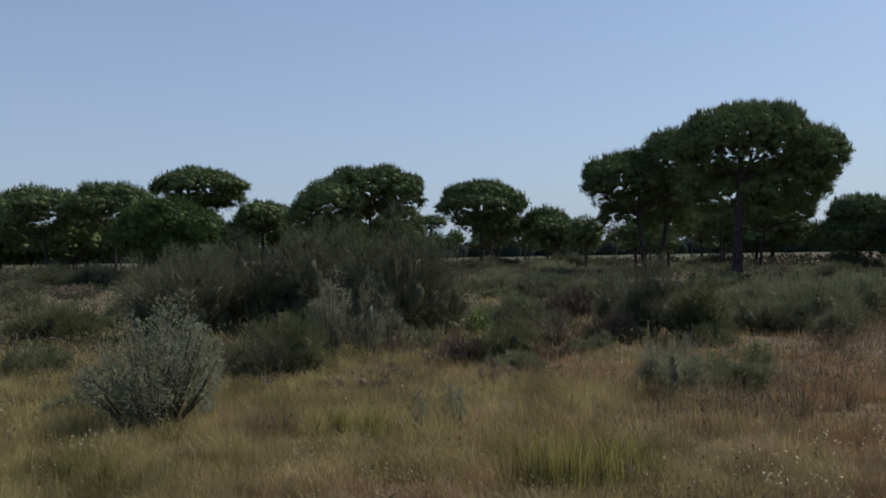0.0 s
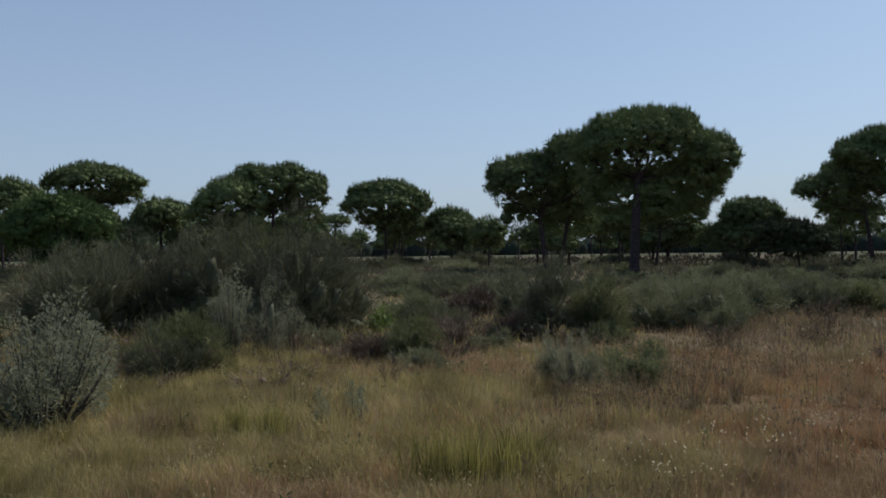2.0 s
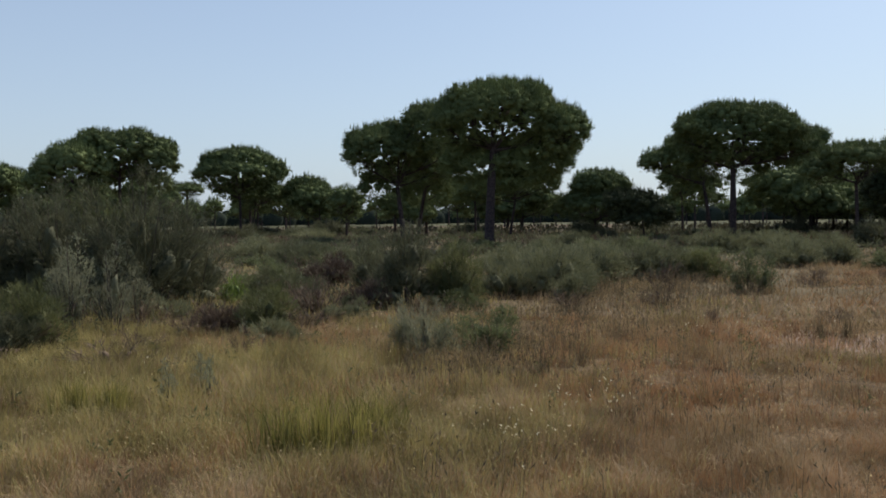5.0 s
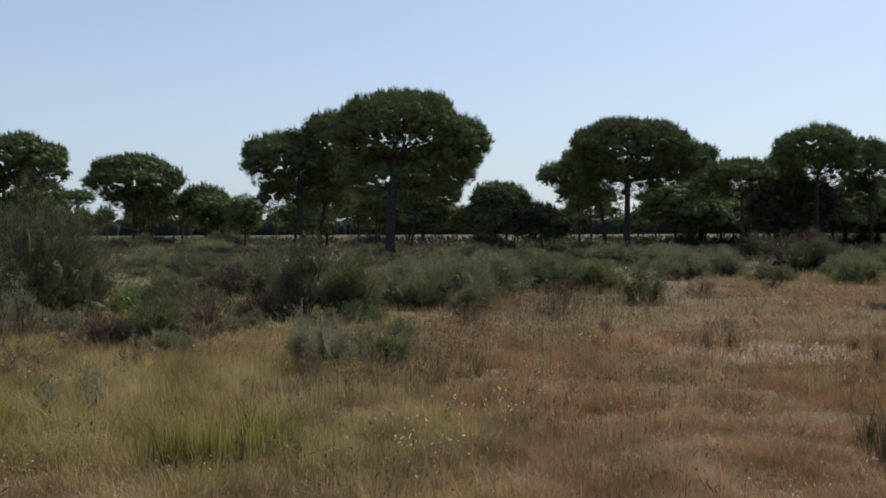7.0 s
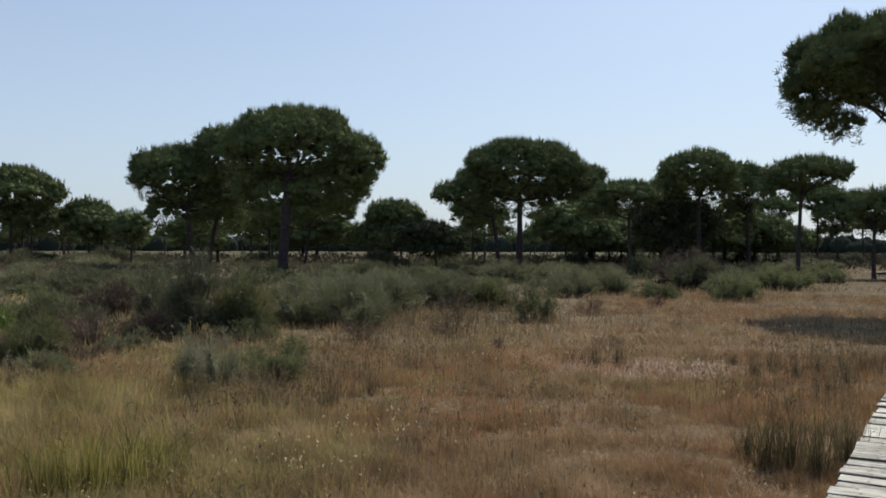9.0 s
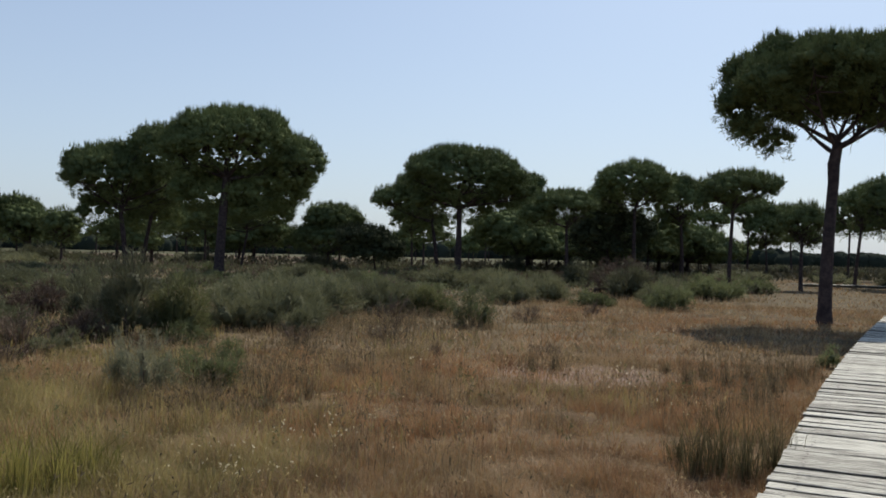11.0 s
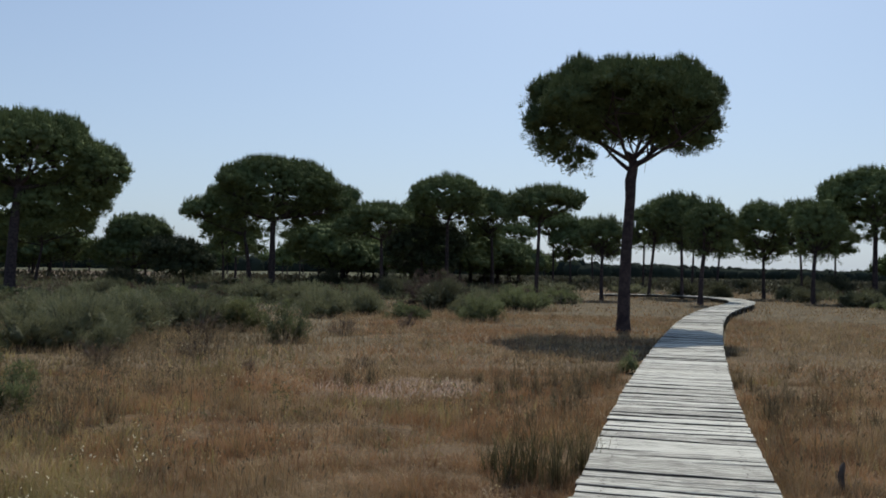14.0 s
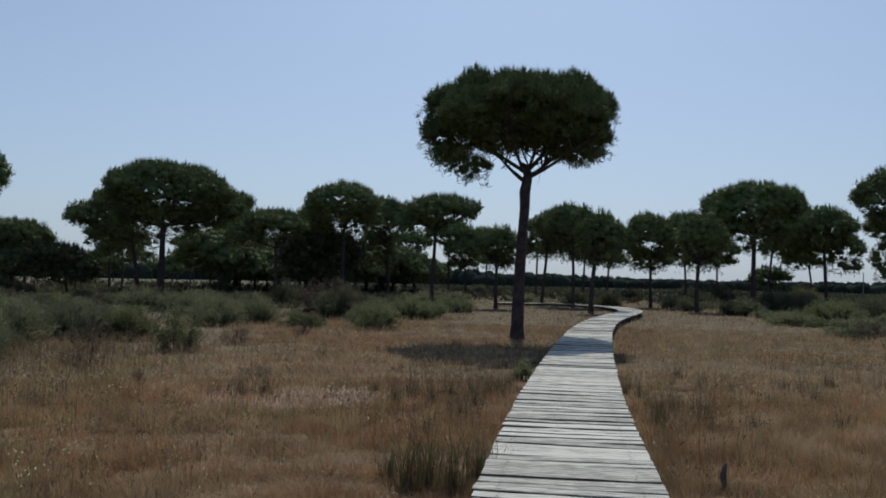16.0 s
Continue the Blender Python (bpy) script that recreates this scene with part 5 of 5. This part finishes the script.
def build_meadow():
    rng = np.random.default_rng(8)
    bins = {"straw": [], "rusty": [], "greenish": []}

    def sow(count, r0, r1, a0, a1, hgt, wid, make=slivers):
        r = np.sqrt(rng.uniform(r0 * r0, r1 * r1, count))
        a = np.radians(rng.uniform(a0, a1, count))
        x, y = r * np.sin(a), r * np.cos(a)
        clump = field(x, y, 3.1, 21) * 0.6 + field(x, y, 7.7, 25) * 0.5 + field(x, y, 0.9, 22) * 0.6
        keep = (rng.random(count) < 0.97 + 0.14 * clump) & off_deck(x, y)
        keep &= (rng.random(count) < 1.25 - np.clip((np.hypot(x, y) + 5 * field(x, y, 0.4, 27) - 14) / 16, 0, 0.9)) | (y < 1.25 * x - 3 * field(x, y, 0.3, 28))
        bare = np.hypot(x - 9.8, y - 11.3) + 0.8 * field(x, y, 1.3, 29)
        keep &= (bare > 1.9) | (rng.random(count) < 0.3)
        x, y, clump = x[keep], y[keep], clump[keep]
        n = len(x)
        az = np.degrees(np.arctan2(x, y))
        dist = np.hypot(x, y)
        green = 0.72 - np.minimum(az, 50) / 30 + np.maximum(az - 58, 0) / 30 + 0.5 * field(x, y, 1.1, 23) + 0.3 * field(x, y, 3.4, 30) - np.maximum(dist - 16, 0) * 0.02
        rust = -0.42 + np.minimum(az, 36) / 40 - np.maximum(az - 46, 0) / 26 + 0.4 * field(x, y, 0.35, 26) + 1.0 * field(x, y, 1.2, 24)
        pick = rng.normal(size=n) * 0.6
        kind = np.where(green + pick > 0.75, 2, np.where(rust + rng.normal(size=n) * 0.6 > 0.25, 1, 0))
        for k, name in enumerate(("straw", "rusty", "greenish")):
            m = kind == k
            h = hgt * rng.uniform(0.45, 1.25, m.sum()) * (1 + 0.55 * clump[m]) * (1.0, 0.75, 1.35)[k]
            bins[name].append(make(x[m], y[m], np.full(m.sum(), -0.06), np.maximum(h, 0.05), wid * rng.uniform(0.6, 1.4, m.sum()), rng.uniform(0.15, 1.25, m.sum()), rng))

    sow(150000, 4.6, 9.0, -32, 86, 0.22, 0.0048, blades)
    sow(60000, 6.0, 11.0, 20, 75, 0.17, 0.009)
    sow(90000, 4.6, 9.0, -32, 86, 0.15, 0.008)
    sow(70000, 0.8, 5.5, -180, 180, 0.16, 0.010)
    sow(24000, 4.6, 16.0, 84, 330, 0.18, 0.022)
    sow(270000, 9.0, 17.0, -32, 86, 0.19, 0.0128)
    sow(165000, 17.0, 40.0, -32, 86, 0.21, 0.03)
    sow(75000, 30.0, 100.0, -32, 88, 0.22, 0.064)
    # small tussocks that break the sward
    n = 9000
    r, a = np.sqrt(rng.uniform(4.7 ** 2, 17 ** 2, n)), np.radians(rng.uniform(-31, 84, n))
    x, y = r * np.sin(a), r * np.cos(a)
    keep = off_deck(x, y, 0.95) & (field(x, y, 1.9, 81) + rng.normal(size=n) * 0.5 > -0.1) & (np.hypot(x - 9.8, y - 11.3) > 1.9)
    x, y, r = x[keep], y[keep], r[keep]
    tone = 0.55 - np.degrees(np.arctan2(x, y)) / 30 + 0.8 * field(x, y, 1.1, 23) + rng.normal(size=len(x)) * 0.5
    for k, name in enumerate(("straw", "rusty", "greenish")):
        j = np.flatnonzero((tone > 0.55) if k == 2 else (tone < -0.1) if k == 1 else (tone >= -0.1) & (tone <= 0.55))
        tall = np.repeat(rng.uniform(0.16, 0.36, len(j)) * (1.0, 0.85, 1.15)[k], 15)
        j = np.repeat(j, 15)
        m = len(j)
        bins[name].append(slivers(x[j] + rng.normal(size=m) * 0.035, y[j] + rng.normal(size=m) * 0.035, np.full(m, -0.05), tall * rng.uniform(0.5, 1.15, m), (0.003 + 0.0006 * r[j]) * rng.uniform(0.7, 1.3, m), rng.uniform(0.1, 0.7, m), rng))
    # taller grass and stems that stand round the feet of the shrubs
    for sx, sy, w, h in SPOTS:
        d = math.hypot(sx, sy)
        if d > 48 or w < 0.5:
            continue
        n = int(150 * w)
        a = rng.uniform(0, 6.28, n)
        u = w * rng.uniform(0.3, 0.75, n)
        x, y = sx + np.cos(a) * u, sy + np.sin(a) * u
        ok = off_deck(x, y)
        x, y, n = x[ok], y[ok], int(ok.sum())
        name = ("greenish", "straw", "straw")[int(np.clip(math.degrees(math.atan2(sx, sy)) / 14 + rng.normal() * 0.5, 0, 2))]
        bins[name].append(slivers(x, y, np.full(n, -0.05), np.minimum(0.36, 0.18 + 0.1 * h) * rng.uniform(0.4, 1.2, n), (0.004 + 0.0009 * d) * rng.uniform(0.6, 1.4, n), rng.uniform(0.05, 0.5, n), rng))
    for name, mat, label in (("straw", straw, "dry straw-coloured meadow grass"), ("rusty", rusty, "rust-brown dried sorrel and grass"), ("greenish", greenish, "yellow-green meadow grass")):
        v, f = join(bins[name])
        tagged(new("meadow_grass", np_mesh("meadow_grass", v, f, mat)), label, "grass", kind="stuff")


build_meadow()


def build_stalks():
    """Thin dead flower stalks standing over the grass in loose stands."""
    rng = np.random.default_rng(66)
    n = 26000
    r, a = np.sqrt(rng.uniform(5.5 ** 2, 24 ** 2, n)), np.radians(rng.uniform(-31, 84, n))
    x, y = r * np.sin(a), r * np.cos(a)
    keep = (field(x, y, 0.55, 67) + 0.7 * field(x, y, 2.2, 68) + rng.normal(size=n) * 0.3 > 0.78) & off_deck(x, y, 0.95)
    x, y = x[keep], y[keep]
    for a0, a1, d0, d1, k in ((13, 28, 9.5, 17.0, 2200), (22, 34, 16.0, 21.0, 700), (44, 53, 10.5, 15.5, 500), (57, 70, 8.0, 16.0, 700)):
        d, a = rng.uniform(d0, d1, k), np.radians(rng.uniform(a0, a1, k))
        sx, sy = d * np.sin(a), d * np.cos(a)
        on = (field(sx, sy, 1.6, 83) + rng.normal(size=k) * 0.25 > 0.0) & off_deck(sx, sy, 0.95)
        x, y = np.concatenate([x, sx[on]]), np.concatenate([y, sy[on]])
    r, n = np.hypot(x, y), len(x)
    h = rng.uniform(0.22, 0.55, n) * (1 + 0.35 * field(x, y, 0.8, 69))
    stem = slivers(x, y, np.full(n, -0.04), h, 0.005 + 0.0004 * r, rng.uniform(0.0, 0.25, n), rng)
    k = 3
    who = np.repeat(np.arange(n), k)
    p = np.stack([x[who] + rng.normal(size=n * k) * 0.012, y[who] + rng.normal(size=n * k) * 0.012, h[who] * rng.uniform(0.55, 0.95, n * k)], 1)
    v, f = rhombs(p, unit(np.array([0, 0, 0.9]) + rng.normal(size=(n * k, 3)) * 0.4), rng.uniform(0.03, 0.08, n * k), 0.008 + 0.0005 * r[who], rng)
    v2, f2 = join([(stem[0], stem[1]), (v, np.concatenate([f[:, [0, 1, 2]], f[:, [0, 2, 3]]]))])
    tagged(new("dead_stalks", np_mesh("dead_stalks", v2, f2, rush_leaf)), "thin dark dead flower stalks over the grass", "plants", kind="stuff")


build_stalks()


def build_small_weeds():
    """Small grey-green leafy weeds through the near grass."""
    rng = np.random.default_rng(27)
    n = 800
    r, a = np.sqrt(rng.uniform(4.8 ** 2, 20 ** 2, n)), np.radians(rng.uniform(-31, 70, n))
    x, y = r * np.sin(a), r * np.cos(a)
    keep = (field(x, y, 0.8, 71) - np.degrees(a) / 90 + rng.normal(size=n) * 0.4 > 0.0) & off_deck(x, y)
    x, y = x[keep], y[keep]
    k = 16
    who = np.repeat(np.arange(len(x)), k)
    m = len(who)
    h = rng.uniform(0.12, 0.34, len(x))
    p = np.stack([x[who] + rng.normal(size=m) * 0.035, y[who] + rng.normal(size=m) * 0.035, h[who] * rng.uniform(0.1, 1.0, m)], 1)
    v, f = rhombs(p, unit(np.array([0, 0, 0.5]) + rng.normal(size=(m, 3)) * 0.6), rng.uniform(0.03, 0.07, m), rng.uniform(0.009, 0.02, m), rng)
    tagged(new("small_weeds", np_mesh("small_weeds", v, f, leaf_olive)), "small grey-green leafy weeds in the meadow", "plants", kind="stuff")


build_small_weeds()


def build_seed_heads():
    """Pale seed heads that glint over the near grass."""
    rng = np.random.default_rng(19)
    n = 20000
    r, a = np.sqrt(rng.uniform(4.8 ** 2, 15 ** 2, n)), np.radians(rng.uniform(-31, 84, n))
    x, y = r * np.sin(a), r * np.cos(a)
    keep = (field(x, y, 1.4, 51) + field(x, y, 5.0, 52) * 0.6 + rng.normal(size=n) * 0.3 > 0.25) & off_deck(x, y)
    x, y, r = x[keep], y[keep], r[keep]
    n = len(x)
    p = np.stack([x, y, rng.uniform(0.06, 0.24, n)], 1)
    v, f = rhombs(p, unit(rng.normal(size=(n, 3)) * 0.7 + [0, 0, 0.8]), rng.uniform(0.012, 0.03, n), rng.uniform(0.006, 0.011, n), rng)
    tagged(new("seed_heads", np_mesh("seed_heads", v, f, seed_mat)), "pale dry seed heads among the meadow grass", "grass", kind="stuff")


build_seed_heads()


def build_flowers():
    rng = np.random.default_rng(9)
    n = 330
    r, a = np.sqrt(rng.uniform(25, 500, n)), np.radians(rng.uniform(-30, 80, n))
    x, y = r * np.sin(a), r * np.cos(a)
    keep = (field(x, y, 0.9, 41) > 0.35) & off_deck(x, y)
    x, y = x[keep], y[keep]
    patches = [(3.6, 7.7, 0.35, 36), (2.5, 6.7, 0.3, 30), (9.3, 9.6, 0.4, 26), (-3.4, 8.1, 0.25, 14), (7.4, 12.0, 0.5, 14)]
    for px, py, s, k in patches:
        x = np.concatenate([x, px + rng.normal(size=k) * s])
        y = np.concatenate([y, py + rng.normal(size=k) * s])
    n = len(x)
    h = rng.uniform(0.16, 0.36, n)
    chunks = []
    for k in range(3):
        p = np.stack([x, y, h], 1)
        chunks.append(rhombs(p, unit(rng.normal(size=(n, 3)) + [0, 0, 0.4]), 0.017, 0.014, rng))
    v, f = join(chunks)
    tagged(new("meadow_flowers", np_mesh("meadow_flowers", v, f, petal)), "small pale dry flower heads scattered in the grass", "flowers", kind="stuff")


build_flowers()

# ---- boardwalk ----


def plank_mesh(rng, length, width, thick):
    """A weathered board: eased upper edges, slightly bowed, its ends not quite square."""
    stations = np.linspace(-0.5, 0.5, 6) * length
    stations[0] += rng.uniform(-0.008, 0.008)
    stations[-1] += rng.uniform(-0.008, 0.008)
    e, w, t = rng.uniform(0.003, 0.007), width / 2, thick
    prof = np.array([(-w, -t), (w, -t), (w, -e), (w - e, 0), (-w + e, 0), (-w, -e)])
    v = []
    for i, s in enumerate(stations):
        wob = rng.uniform(-0.004, 0.004, 3)
        q = prof.copy()
        q[:, 0] = q[:, 0] * (1 + wob[0] * 13) + wob[1]
        q[:, 1] += wob[2]
        v.append(np.column_stack([np.full(6, s), q]))
    v = np.concatenate(v)
    k = np.arange(6)
    f = [tuple(int(j) for j in (i * 6 + a, i * 6 + (a + 1) % 6, (i + 1) * 6 + (a + 1) % 6, (i + 1) * 6 + a)) for i in range(5) for a in k]
    f += [(5, 4, 3, 2, 1, 0), tuple(range(30, 36))]
    boards = len(f)
    v, k = v.tolist(), len(v)
    for x in (-0.56, 0.56):
        for y in (-0.28, 0.28):
            # rusty nail heads, slightly proud of the wood
            cx, cy, r = x * length / 1.5 + rng.uniform(-0.02, 0.02), y * width, 0.009
            v += [(cx - r, cy - r, 0.006), (cx + r, cy - r, 0.006), (cx + r, cy + r, 0.006), (cx - r, cy + r, 0.006)]
            f.append((k, k + 1, k + 2, k + 3))
            k += 4
    me = bpy.data.meshes.new("plank")
    me.from_pydata(v, [], f)
    me.update()
    me.materials.append(wood_grey)
    me.materials.append(nail_mat)
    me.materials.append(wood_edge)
    for i in range(boards, len(f)):
        me.polygons[i].material_index = 1
    # sides and underside get a much darker wood colour than the top
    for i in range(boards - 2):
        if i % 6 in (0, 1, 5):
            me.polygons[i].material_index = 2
    return me


def build_boardwalk():
    rng = np.random.default_rng(14)
    deck = tagged(new("boardwalk"), "winding boardwalk of weathered grey planks over the meadow", "boardwalk", kind="structure")
    path = spline(LINE, 0.05)
    way = unit(np.gradient(path, axis=0))
    for sidewise in (-0.52, 0.0, 0.52):
        q = path[::16] + np.column_stack([way[::16, 1], -way[::16, 0]]) * sidewise
        v, f = tube(np.column_stack([q, np.full(len(q), DECK_TOP - 0.045 - 0.065)]), np.full(len(q), 0.08), 4)
        part("stringer", np_mesh("stringer", v, f, wood_dark), deck)
    post_v, post_f = tube([(0, 0, -0.3), (0, 0, DECK_TOP - 0.08)], [0.06, 0.055], 8)
    post = np_mesh("post", post_v, post_f, wood_dark)
    for i in range(20, len(path), 48):
        for sidewise in (-0.6, 0.6):
            part("post", post, deck, "", pose(path[i, 0] + way[i, 1] * sidewise, path[i, 1] - way[i, 0] * sidewise, 0))
    boards = [plank_mesh(rng, 1.5 + rng.uniform(-0.008, 0.008), w, 0.045) for w in (0.145, 0.16, 0.17, 0.185, 0.20, 0.155, 0.175, 0.19)]
    widths = (0.145, 0.16, 0.17, 0.185, 0.20, 0.155, 0.175, 0.19)
    s, far_v, far_f, count, k = 0.1, [], [], 0, 0
    end = (len(path) - 1) * 0.05
    while s < end - 0.2:
        j = int(rng.integers(len(boards)))
        s += widths[j] / 2
        i = min(int(s / 0.05), len(path) - 1)
        turn = math.degrees(math.atan2(way[i, 0], way[i, 1]))
        m = pose(path[i, 0] + rng.normal() * 0.004 * way[i, 1], path[i, 1] - rng.normal() * 0.004 * way[i, 0], DECK_TOP + rng.normal() * 0.006, rng.normal() * 1.6, rng.normal() * 0.3,
                 -turn + rng.normal() * 0.5 + (180 if rng.random() < 0.5 else 0))
        shift = (s - i * 0.05)
        m.translation.x += way[i, 0] * shift
        m.translation.y += way[i, 1] * shift
        if count < 300:
            part("plank", boards[j], deck, "", m)
        else:
            me = boards[j]
            far_v.append(np.array([m @ v.co for v in me.vertices]))
            far_f.append(np.array([p.vertices[:] for p in me.polygons if len(p.vertices) == 4]) + k)
            k += len(me.vertices)
        count += 1
        s += widths[j] / 2 + abs(rng.normal()) * 0.009 + 0.01 + (0.028 if rng.random() < 0.2 else 0)
    tagged(part("far_planks", np_mesh("far_planks", np.concatenate(far_v), np.concatenate(far_f), wood_grey), deck), kind="stuff")


build_boardwalk()
